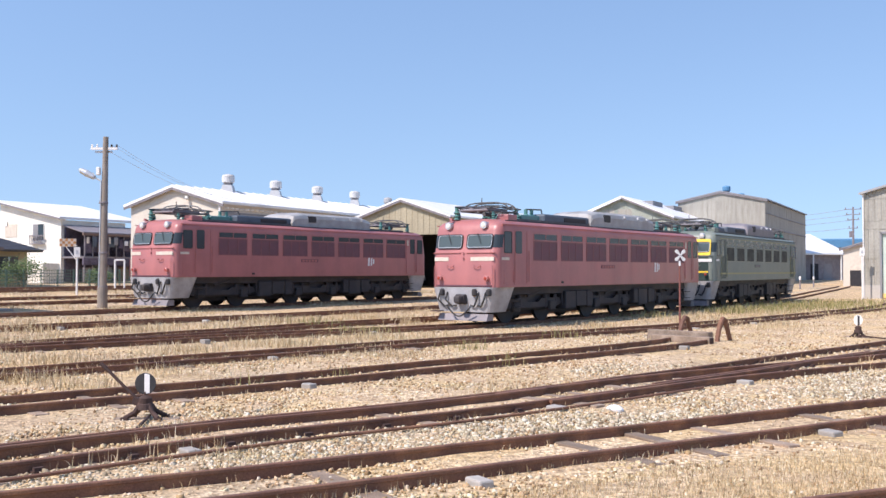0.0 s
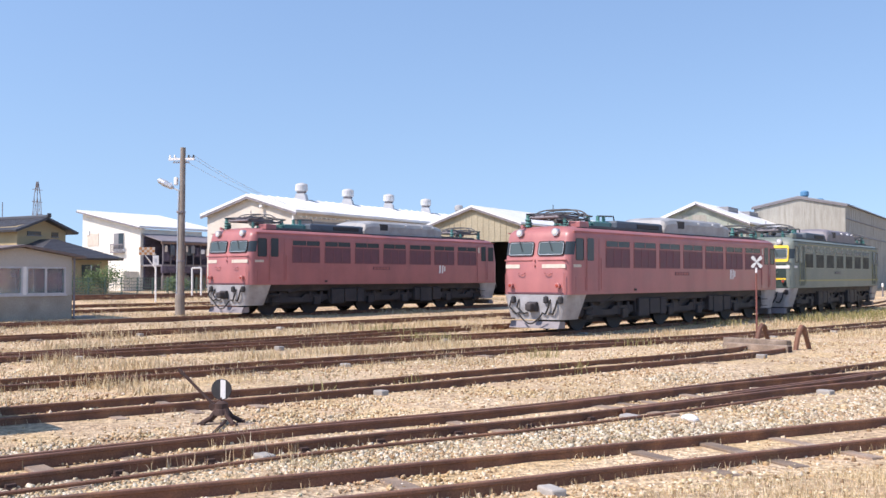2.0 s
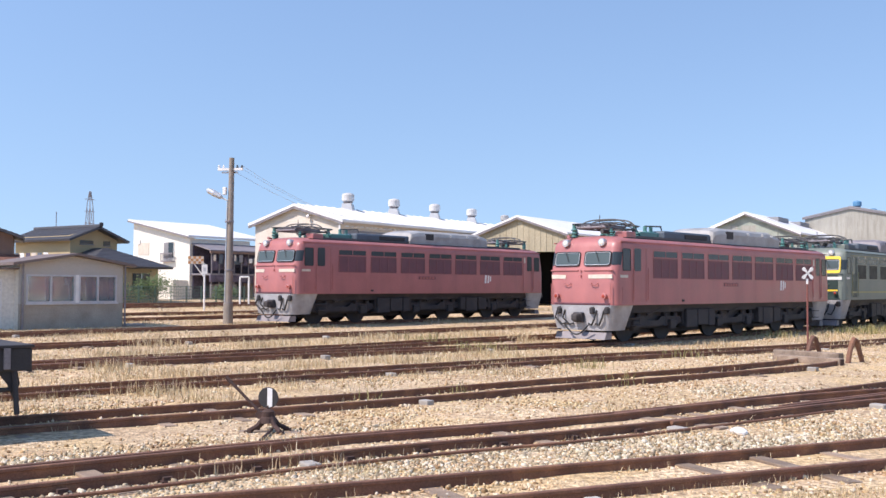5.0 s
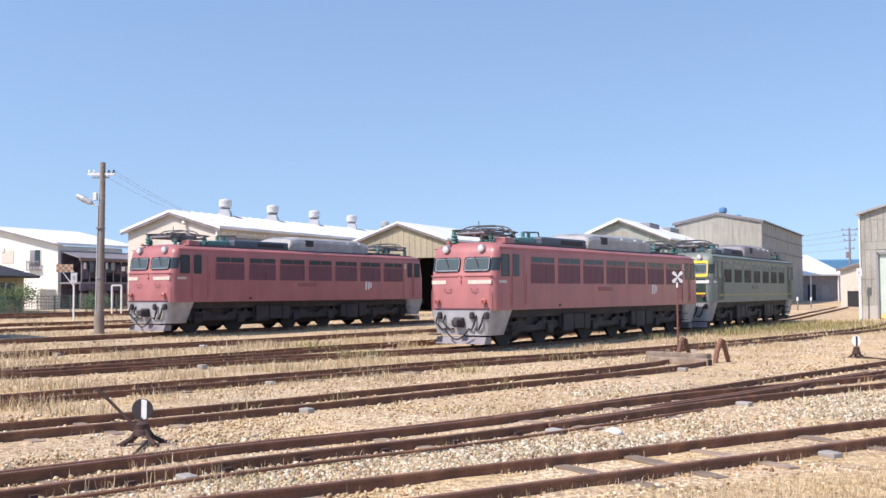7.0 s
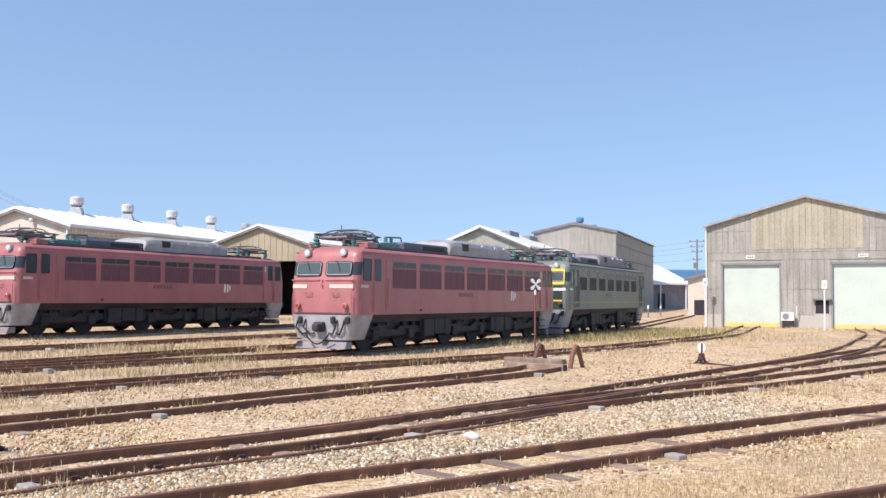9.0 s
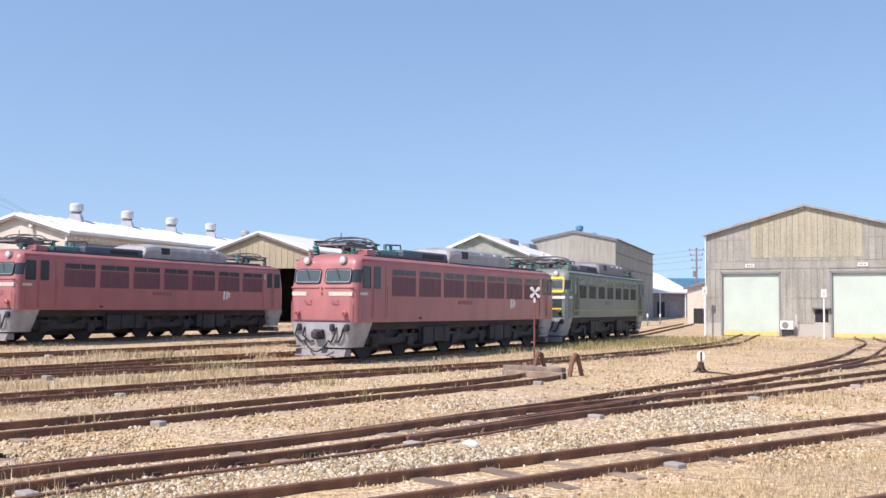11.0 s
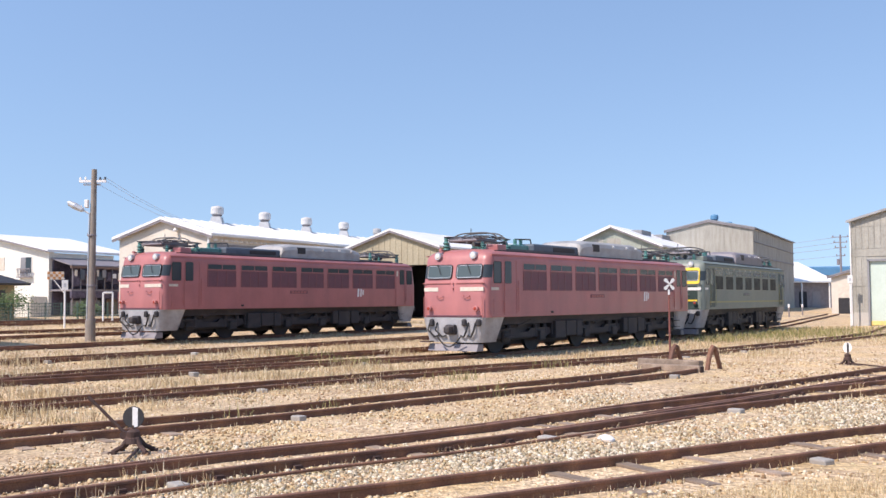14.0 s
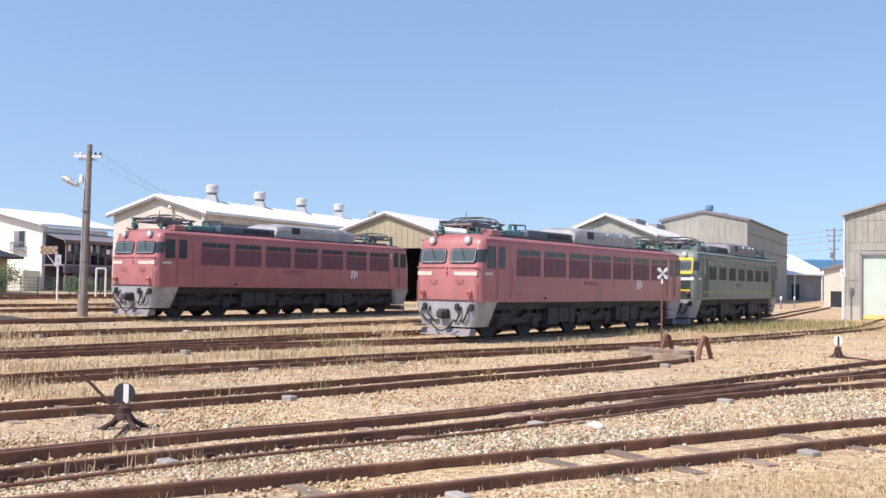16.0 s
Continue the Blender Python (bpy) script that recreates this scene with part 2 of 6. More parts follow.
def prism(bm, outline, axis, a, b):
    """An outline (u, v) pushed along an axis: 'x' takes (y, z), 'y' takes (x, z), 'z' takes (x, y)."""
    put = {"x": lambda p, w: (w, p[0], p[1]), "y": lambda p, w: (p[0], w, p[1]), "z": lambda p, w: (p[0], p[1], w)}[axis]
    v0 = [bm.verts.new(put(p, a)) for p in outline]
    v1 = [bm.verts.new(put(p, b)) for p in outline]
    bm.faces.new(v0), bm.faces.new(v1)
    for i in range(len(outline)):
        j = (i + 1) % len(outline)
        bm.faces.new((v0[i], v0[j], v1[j], v1[i]))
    bmesh.ops.recalc_face_normals(bm, faces=bm.faces[:])
    return bm


def P(outline, axis, a, b):
    return prism(bmesh.new(), outline, axis, a, b)


def rounded(w, h, r, seg=4, cx=0.0, cy=0.0):
    pts = []
    for sx, sy, a0 in ((1, 1, 0), (-1, 1, 90), (-1, -1, 180), (1, -1, 270)):
        for k in range(seg + 1):
            a = radians(a0 + 90 * k / seg)
            pts.append((cx + sx * (w / 2 - r) + r * math.cos(a), cy + sy * (h / 2 - r) + r * math.sin(a)))
    return pts


def ring(bm, outer, inner, axis, a, b):
    """A frame between two outlines of equal length."""
    put = {"x": lambda p, w: (w, p[0], p[1]), "y": lambda p, w: (p[0], w, p[1]), "z": lambda p, w: (p[0], p[1], w)}[axis]
    n = len(outer)
    vs = [[bm.verts.new(put(p, w)) for p in o] for o in (outer, inner) for w in (a, b)]
    o0, o1, i0, i1 = vs
    for i in range(n):
        j = (i + 1) % n
        for q in ((o0, o1), (o1, i1), (i1, i0), (i0, o0)):
            bm.faces.new((q[0][i], q[0][j], q[1][j], q[1][i]))
    bmesh.ops.recalc_face_normals(bm, faces=bm.faces[:])
    return bm


def lathe(profile, seg=16, m=None):
    bm = bmesh.new()
    rows = [[bm.verts.new((r * math.cos(2 * math.pi * k / seg), r * math.sin(2 * math.pi * k / seg), z)) for k in range(seg)] for r, z in profile]
    for a, b in zip(rows, rows[1:]):
        for k in range(seg):
            j = (k + 1) % seg
            bm.faces.new((a[k], a[j], b[j], b[k]))
    bm.faces.new(rows[0]), bm.faces.new(rows[-1])
    bmesh.ops.recalc_face_normals(bm, faces=bm.faces[:])
    if m is not None:
        bmesh.ops.transform(bm, matrix=m, verts=bm.verts[:])
    return bm


def lift(x, y):
    """The yard's gentle rise towards its far side."""
    n = -0.819 * x + 0.574 * y
    return float(np.interp(n, (-1e4, 20, 33, 65, 1e5), (0, 0, 0.25, 0.95, 0.95)) + np.interp(x, (24, 31), (0, 0.15)))


# ---------------------------------------------------------------- ground
def spaced(lo, hi, knots):
    out, v = [lo], lo
    while v < hi:
        v += float(np.interp(abs(v), *knots))
        out.append(v)
    return out


def make_ground():
    xs = spaced(-4000, 4000, ((0, 30, 80, 200, 4000), (0.35, 0.5, 2.0, 20, 600)))
    ys = spaced(-4000, 4500, ((0, 40, 110, 250, 4000), (0.3, 0.5, 2.0, 20, 600)))
    nx, ny = len(xs), len(ys)
    verts = []
    for y in ys:
        for x in xs:
            near = math.hypot(x, y) < 130
            z = lift(x, y)
            if near:
                z += 0.025 * noise.noise((x * 0.5, y * 0.5, 0)) + 0.02 * noise.noise((x * 1.7, y * 1.7, 5))
            verts.append((x, y, z))
    faces = [(j * nx + i, j * nx + i + 1, (j + 1) * nx + i + 1, (j + 1) * nx + i) for j in range(ny - 1) for i in range(nx - 1)]
    me = bpy.data.meshes.new("ground")
    me.from_pydata(verts, [], faces)
    me.polygons.foreach_set("use_smooth", [True] * len(faces))
    m = bpy.data.materials.new("dry_ballast_and_straw")
    m.use_nodes = True
    t = m.node_tree
    b = t.nodes["Principled BSDF"]
    b.inputs["Roughness"].default_value = 0.95
    b.inputs["Specular IOR Level"].default_value = 0.2
    tc = t.nodes.new("ShaderNodeTexCoord")

    def nz(sc, det):
        n = t.nodes.new("ShaderNodeTexNoise")
        n.inputs["Scale"].default_value, n.inputs["Detail"].default_value = sc, det
        t.links.new(tc.outputs["Object"], n.inputs["Vector"])
        return n.outputs["Fac"]

    def rmp(v, lo, hi, c0, c1):
        r = t.nodes.new("ShaderNodeValToRGB")
        r.color_ramp.elements[0].position, r.color_ramp.elements[1].position = lo, hi
        r.color_ramp.elements[0].color, r.color_ramp.elements[1].color = (*c0, 1), (*c1, 1)
        t.links.new(v, r.inputs[0])
        return r.outputs[0]

    def mix(kind, f, a, c):
        x = t.nodes.new("ShaderNodeMix")
        x.data_type, x.blend_type = "RGBA", kind
        if isinstance(f, float):
            x.inputs[0].default_value = f
        else:
            t.links.new(f, x.inputs[0])
        t.links.new(a, x.inputs[6]), t.links.new(c, x.inputs[7])
        return x.outputs[2]

    vor = t.nodes.new("ShaderNodeTexVoronoi")
    vor.inputs["Scale"].default_value = 22
    t.links.new(tc.outputs["Object"], vor.inputs["Vector"])
    hsv = t.nodes.new("ShaderNodeSeparateColor")
    t.links.new(vor.outputs["Color"], hsv.inputs[0])
    stones = rmp(hsv.outputs[0], 0.1, 0.95, (0.37, 0.27, 0.175), (0.80, 0.65, 0.46))
    straw = rmp(nz(30, 4), 0.3, 0.7, (0.47, 0.335, 0.18), (0.72, 0.555, 0.335))
    dirt = rmp(nz(5, 5), 0.3, 0.7, (0.42, 0.305, 0.20), (0.65, 0.50, 0.335))
    patch = rmp(nz(0.35, 4), 0.42, 0.58, (0, 0, 0), (1, 1, 1))
    patch2 = rmp(nz(1.1, 4), 0.45, 0.6, (0, 0, 0), (1, 1, 1))
    col = mix("MIX", patch, stones, straw)
    col = mix("MIX", patch2, col, dirt)
    var = rmp(nz(0.12, 3), 0.3, 0.7, (0.82, 0.83, 0.84), (1.15, 1.12, 1.08))
    col = mix("MULTIPLY", 1.0, col, var)
    speck = rmp(nz(9, 6), 0.35, 0.65, (0.62, 0.61, 0.60), (1.27, 1.25, 1.2))
    col = mix("MULTIPLY", 1.0, col, speck)
    grime = rmp(nz(0.6, 6), 0.56, 0.74, (1, 1, 1), (0.66, 0.62, 0.57))
    col = mix("MULTIPLY", 1.0, col, grime)
    t.links.new(col, b.inputs["Base Color"])
    bp = t.nodes.new("ShaderNodeBump")
    bp.inputs["Strength"].default_value, bp.inputs["Distance"].default_value = 0.7, 0.03
    t.links.new(vor.outputs["Distance"], bp.inputs["Height"])
    t.links.new(bp.outputs[0], b.inputs["Normal"])
    me.materials.append(m)
    tagged(new("ground", me), "dry yard ground of pale gravel, dirt and straw", "ground", kind="structure")


make_ground()


# ---------------------------------------------------------------- tracks
def curve_points(ctrl, step=0.5):
    """A smooth line through a few control points, at even steps: place and heading."""
    c = [Vector(p) for p in ctrl]
    c = [2 * c[0] - c[1]] + c + [2 * c[-1] - c[-2]]
    fine = []
    for i in range(1, len(c) - 2):
        p0, p1, p2, p3 = c[i - 1:i + 3]
        a, b_, d = (p1 - p0).length ** 0.5, (p2 - p1).length ** 0.5, (p3 - p2).length ** 0.5
        m1 = (p2 - p1) + b_ * ((p1 - p0) / a - (p2 - p0) / (a + b_)) 
        m2 = (p2 - p1) + b_ * ((p3 - p2) / d - (p3 - p1) / (b_ + d))
        for k in range(40):
            s = k / 40
            fine.append(p1 * (2 * s ** 3 - 3 * s ** 2 + 1) + m1 * (s ** 3 - 2 * s ** 2 + s) + p2 * (3 * s ** 2 - 2 * s ** 3) + m2 * (s ** 3 - s ** 2))
    fine.append(c[-2])
    out, acc = [fine[0]], 0.0
    for a, b_ in zip(fine, fine[1:]):
        acc += (b_ - a).length
        if acc >= step:
            out.append(b_)
            acc = 0.0
    dirs = [(out[min(i + 1, len(out) - 1)] - out[max(i - 1, 0)]).normalized() for i in range(len(out))]
    return list(zip(out, dirs))


RAIL = ((-0.06, -0.06), (-0.06, -0.045), (-0.012, -0.03), (-0.012, 0.085), (-0.033, 0.095), (-0.033, 0.122), (-0.027, 0.13),
        (0.027, 0.13), (0.033, 0.122), (0.033, 0.095), (0.012, 0.085), (0.012, -0.03), (0.06, -0.045), (0.06, -0.06))
GAUGE = 1.067 + 0.065
sleeper_mesh = None


def rail_mesh(pts, off, name, parent, start=0, stop=None):
    verts, faces, n = [], [], len(RAIL)
    use = pts[start:stop]
    for k, (p, d) in enumerate(use):
        nrm = Vector((-d.y, d.x))
        jog = 0.006 * noise.noise((p.x * 0.4, p.y * 0.4, off))
        for u, v in RAIL:
            q = p + nrm * (off + u + jog)
            verts.append((q.x, q.y, lift(p.x, p.y) + v + 0.012 * noise.noise((p.x * 0.25, p.y * 0.25, 3))))
        if k:
            a, b_ = (k - 1) * n, k * n
            faces += [(a + i, a + (i + 1) % n, b_ + (i + 1) % n, b_ + i) for i in range(n)]
    faces += [tuple(range(n - 1, -1, -1)), tuple(range(len(verts) - n, len(verts)))]
    me = bpy.data.meshes.new(name)
    me.from_pydata(verts, [], faces)
    me.materials.append(M["rust"])
    ob = new(name, me)
    ob.parent = parent
    return ob


def track(ctrl, label, near=False, spacing=0.72, buried=-0.03, seed=1, skip=0.0):
    global sleeper_mesh, pale_mesh
    th = tagged(new("railway_track"), label, "railway track", "rusty yard tracks", "structure")
    pts = curve_points(ctrl)
    for s in (-1, 1):
        rail_mesh(pts, s * GAUGE / 2, "rail", th)
    rng = random.Random(seed)
    if sleeper_mesh is None:
        bm = B(-0.1, 0.1, -1.0, 1.0, -0.12, 0, 0.012)
        sleeper_mesh = bpy.data.meshes.new("sleeper")
        bm.to_mesh(sleeper_mesh), bm.free()
        sleeper_mesh.materials.append(M["sleeper"])
        pale_mesh = bpy.data.meshes.new("sleeper")
        bm = B(-0.085, 0.085, -0.92, -0.66, -0.15, 0.02, 0.02)
        bm.to_mesh(pale_mesh), bm.free()
        pale_mesh.materials.append(M["concrete"])
    acc, count = 0.0, 0
    for (a, d), (b_, _) in zip(pts, pts[1:]):
        acc += (b_ - a).length
        if acc >= spacing and math.hypot(a.x, a.y) < 75 and count < 140:
            acc, count = 0.0, count + 1
            if rng.random() < skip:
                continue
            pale = count % 5 == 0 and math.hypot(a.x, a.y) < 40
            o = new("sleeper", pale_mesh if pale else sleeper_mesh)
            o.parent = th
            z = lift(a.x, a.y) + (0.06 if pale else buried + rng.uniform(-0.03, 0.035))
            o.matrix_basis = Matrix.Translation((a.x, a.y, z)) @ pose(0, 0, 0, rng.uniform(-1, 1), rng.uniform(-1.5, 1.5), math.degrees(math.atan2(d.y, d.x)) + rng.uniform(-3, 3)) @ Matrix.Diagonal((rng.uniform(0.85, 1.15), rng.uniform(0.93, 1.08), 1, 1))
    return th, pts


TRACKS = {
    "near": ((-14, 2.2), (-8.2, 5.4), (-3.5, 8.04), (0.27, 10.3), (3.23, 12.12), (6.8, 14.28), (10.93, 16.61), (30, 27)),
    "switch": ((-15, 0.5), (-9.5, 5.7), (-5.55, 9.4), (-2.55, 12.15), (0.15, 14.2), (4.4, 18.2), (8.0, 22.0), (15.4, 29.6), (20.4, 35.4), (26, 43.1), (30.8, 50.0), (36.4, 60.5), (42.7, 68.3)),
    "branch": ((1.2, 15.0), (5.2, 18.5), (9.2, 21.3), (12.1, 23.5), (16.2, 26.9), (28, 36.5), (46, 51)),
    "branch_b": ((13.2, 27.3), (15.7, 29.8), (19.2, 33.2), (23.6, 37.6), (34, 47.5), (50, 61)),
    "stub": ((-18, 2.4), (-10.4, 10.4), (-6.4, 14.4), (-3.6, 16.8), (0, 20.4), (5.7, 26.1), (7.0, 27.9)),
    "long": ((-20, 7), (-12.6, 14.0), (-8.4, 18.6), (-4.9, 22.3), (0, 27.3), (8.2, 34.6), (18.2, 46), (24.0, 53.6), (30.75, 65.1), (37, 72.9)),
    "loco_b": ((-24, 11), (-11.5, 23.6), (-8, 27.0), (-3.7, 31.0), (0.85, 35.04), (6.1, 42.3), (11.4, 49.5), (12.5, 51.07), (22.1, 66.1), (31, 82), (42, 104)),
    "back_a": ((-17, 16.5), (-11.2, 24.6), (-6.9, 30.6), (-3.8, 34.9), (0.14, 39.7), (9, 52), (20, 70)),
    "back_b": ((-24, 18), (-14, 30), (-11.4, 33.2), (-8.4, 37.2), (-2.4, 45.4), (8, 61)),
    "loco_a": ((-27.5, 20), (-19.1, 32.5), (-12.4, 42.45), (-2.4, 57.3), (8, 73)),
    "back_c": ((-34, 23), (-23, 39.3), (-16.6, 48.7), (-6, 64)),
    "back_d": ((-38, 25), (-27, 41.3), (-20, 51.6), (-6, 72)),
    "back_e": ((-46, 28), (-33, 47), (-23.5, 61.3), (-11, 80)),
}
LINES = {}
for i, (k, c) in enumerate(TRACKS.items()):
    LINES[k] = track(c, "rusty railway track on half-buried timber sleepers", seed=i, skip=0.3, buried=0.0)[1]
rail_only = tagged(new("railway_track"), "rusty railway track at the edge of the straw", "railway track", "rusty yard tracks", "structure")
for off in (-GAUGE / 2, GAUGE / 2):
    rail_mesh(curve_points(((-6, 3.2), (2.2, 7.3), (4.85, 8.5), (6.3, 9.15), (20, 15.6))), off, "rail", rail_only)


# ---------------------------------------------------------------- locomotives
LEN, WID = 17.9, 2.85
SILL, GUT = 1.30, 3.50


def loco_shell(material, parent, label):
    """The body as stacked rounded outlines: upright sides, raked windscreens, arched roof."""
    levels = ((SILL, 0, 0, 0), (2.48, 0, 0, 0), (2.52, 0.015, 0, 0), (3.30, 0.17, 0, 0), (3.42, 0.21, 0.0, 0), (GUT, 0.25, 0.02, 0),
              (3.60, 0.33, 0.10, 0), (3.68, 0.45, 0.28, 0), (3.74, 0.65, 0.6, 0), (3.765, 0.9, 1.0, 0))
    bm, rows = bmesh.new(), []
    for z, ex, ey, _ in levels:
        o = rounded(LEN - 2 * ex, WID - 2 * ey, min(0.30, (WID - 2 * ey) / 2 - 0.02), 6, LEN / 2, 0)
        rows.append([bm.verts.new((x, y, z)) for x, y in o])
    for a, b_ in zip(rows, rows[1:]):
        for k in range(len(a)):
            j = (k + 1) % len(a)
            bm.faces.new((a[k], a[j], b_[j], b_[k]))
    bm.faces.new(rows[0]), bm.faces.new(rows[-1])
    bmesh.ops.recalc_face_normals(bm, faces=bm.faces[:])
    ob = part("body", bm, material, parent, label)
    ob.data.polygons.foreach_set("use_smooth", [True] * len(ob.data.polygons))
    ob.data.set_sharp_from_angle(angle=radians(35))
    return ob


def pantograph(parent, x, flip=1):
    base = part("pantograph", bmesh.new(), "roofdark", parent, "folded dark steel pantograph on green insulators", pose(x, 0, 3.76))
    bm = bmesh.new()
    for y in (-0.55, 0.55):
        poly_rod(bm, ((-0.9, y, 0.28), (0.9, y, 0.28)), 0.035)
        poly_rod(bm, ((-0.75, y, 0.3), (-1.2 * flip, y * 1.15, 0.44), (0.1, y * 0.75, 0.52), (1.2, y * 1.15, 0.42), (0.75, y, 0.3)), 0.018)
    for xx in (-0.9, 0, 0.9):
        poly_rod(bm, ((xx, -0.6, 0.28), (xx, 0.6, 0.28)), 0.03)
    rod(bm, (-0.3, 0, 0.2), (0.4, 0, 0.2), 0.08)
    part("base_frame", bm, "roofdark", base)
    for q, zz in ((-0.62, 0.40), (-0.36, 0.47), (0.36, 0.47), (0.62, 0.40)):
        part("cross_tube", R((q, -0.85, zz), (q, 0.85, zz), 0.02), "roofdark", base)
    for y in (-0.3, 0.3):
        part("spring_box", B(-0.7, 0.7, y - 0.07, y + 0.07, 0.30, 0.42, 0.02), "tin", base)
        part("lower_arm", poly_rod(bmesh.new(), ((-1.0, y * 2.4, 0.40), (0.0, y * 1.2, 0.46), (1.0, y * 2.4, 0.40)), 0.022), "roofdark", base)
    for xx in (-0.22, 0.22):
        bm = bmesh.new()
        pts = [(xx, -0.9 + 1.8 * k / 12, 0.50 + 0.12 * (1 - ((k - 6) / 6) ** 4)) for k in range(13)]
        poly_rod(bm, [(xx, -1.05, 0.38)] + pts + [(xx, 1.05, 0.38)], 0.026)
        part("contact_strip", bm, "roofdark", base)
    for xx in (-0.8, 0.8):
        for y in (-0.75, 0.75):
            part("insulator", lathe([(0.05, 0), (0.09, 0.02), (0.05, 0.06), (0.09, 0.1), (0.05, 0.14), (0.09, 0.18), (0.05, 0.22), (0.05, 0.3)], 10, Matrix.Translation((xx, y, -0.05))), "insul", base, "green ribbed insulator")
    for y in (-0.45, 0.0, 0.45):
        part("tie_bar", poly_rod(bmesh.new(), ((-1.05, y, 0.36), (-0.3, y * 0.8, 0.50), (0.5, y * 0.9, 0.44), (1.15, y, 0.34)), 0.014), "tin", base)
    for q in (-0.95, 0.95):
        part("pivot", R((q, -0.62, 0.31), (q, 0.62, 0.31), 0.04), "tin", base)
    part("horn", R((0, 0.3, 0.5), (0, 0.3, 0.82), 0.016), "roofdark", base)
    return base


def wheelset(parent, x):
    w = part("wheelset", R((x, -0.6, 0.56), (x, 0.6, 0.56), 0.09), "under", parent)
    for s in (-1, 1):
        part("wheel", lathe([(0.10, 0.08), (0.12, 0.09), (0.42, 0.03), (0.46, 0.06), (0.56, 0.06), (0.56, -0.06), (0.60, -0.07), (0.60, -0.10), (0.12, -0.09)], 28,
                            pose(x, s * 0.575, 0.565, -90 * s * -1, 0, 0)), "under", w)


def bogie(parent, x):
    f = part("bogie", bmesh.new(), "under", parent)
    for s in (-1, 1):
        y = s * 1.02
        out = [(-2.0, 0.62), (-1.9, 0.85), (-0.55, 0.85), (-0.35, 0.72), (0.35, 0.72), (0.55, 0.85), (1.9, 0.85), (2.0, 0.62), (1.6, 0.52), (-1.6, 0.52)]
        part("side_frame", P([(x + a, b_) for a, b_ in out], "y", y - 0.06, y + 0.06), "under", f)
        for xx in (-1.25, 1.25):
            part("axle_box", B(x + xx - 0.2, x + xx + 0.2, y - 0.02 if s > 0 else y - 0.16, y + 0.16 if s > 0 else y + 0.02, 0.38, 0.74, 0.03), "under", f)
            for dx in (-0.36, 0.36):
                part("spring", R((x + xx + dx, y, 0.50), (x + xx + dx, y, 0.98), 0.085, seg=12), "under", f)
        part("damper", R((x - 0.5, y + s * 0.1, 0.95), (x + 0.4, y + s * 0.1, 1.15), 0.05), "under", f)
        part("sand_box", B(x + 1.98, x + 2.3, y - 0.12, y + 0.12, 0.55, 1.1, 0.03), "under", f)
    for xx in (-1.25, 1.25):
        wheelset(f, x + xx)
    return f


def windscreen(parent, y0, y1, side):
    """One pane of the raked front window with its rubber frame; it leans back with the front."""
    w, h = y1 - y0, 0.52
    tilt = Matrix.Translation((0.06, (y0 + y1) / 2, 2.93)) @ pose(0, 0, 0, 0, math.degrees(math.atan2(0.155, 0.78)), 0)
    fr = part("windscreen", ring(bmesh.new(), rounded(w, h, 0.10, 4), rounded(w - 0.06, h - 0.06, 0.085, 4), "x", -0.012, 0.05), "rubber", parent, "", tilt)
    part("trim", ring(bmesh.new(), rounded(w - 0.055, h - 0.055, 0.08, 4), rounded(w - 0.10, h - 0.10, 0.07, 4), "x", 0.0, 0.032), "alu", fr, "thin bright metal window trim")
    part("pane", P(rounded(w - 0.095, h - 0.095, 0.065, 4), "x", 0.012, 0.03), "cabglass", fr)
    part("wiper", poly_rod(bmesh.new(), ((-0.03, 0.1, 0.27), (-0.03, -0.08, -0.1)), 0.012), "rubber", fr)
    return fr


def corner_window(parent, s):
    """The curved quarter pane that carries the windscreen round the cab corner."""
    bm, rings = bmesh.new(), []
    for z, ex in ((2.70, 0.052), (2.93, 0.098), (3.16, 0.146)):
        rings.append([(bm.verts.new((0.30 + ex - r * math.cos(radians(q)), s * (1.125 + r * math.sin(radians(q))), z)),) for r in (0.305, 0.28) for q in (14, 28, 42, 56, 70, 84)])
    n = 6
    for a, b_ in zip(rings, rings[1:]):
        for i in range(n - 1):
            for o in (0, n):
                bm.faces.new((a[o + i][0], a[o + i + 1][0], b_[o + i + 1][0], b_[o + i][0]))
        for i in (0, n - 1):
            bm.faces.new((a[i][0], b_[i][0], b_[n + i][0], a[n + i][0]))
    for r in (rings[0], rings[-1]):
        for i in range(n - 1):
            bm.faces.new((r[i][0], r[i + 1][0], r[n + i + 1][0], r[n + i][0]))
    bmesh.ops.recalc_face_normals(bm, faces=bm.faces[:])
    part("corner_window", bm, "dustglass", parent, "curved dark quarter window")


def side_pane(parent, name, u0, u1, z0, z1, material, y, r=0.05, frame_m="rubber", proud=0.014):
    s = -1 if y < 0 else 1
    a, b_ = sorted((y - s * 0.03, y + s * proud))
    w, h = u1 - u0, z1 - z0
    fr = part(name, ring(bmesh.new(), rounded(w, h, r, 3, (u0 + u1) / 2, (z0 + z1) / 2), rounded(w - 0.05, h - 0.05, r * 0.7, 3, (u0 + u1) / 2, (z0 + z1) / 2), "y", a, b_), frame_m, parent)
    a, b_ = sorted((y - s * 0.03, y + s * 0.005))
    part("pane", P(rounded(w - 0.05, h - 0.05, r * 0.7, 3, (u0 + u1) / 2, (z0 + z1) / 2), "y", a, b_), material, fr)
    return fr


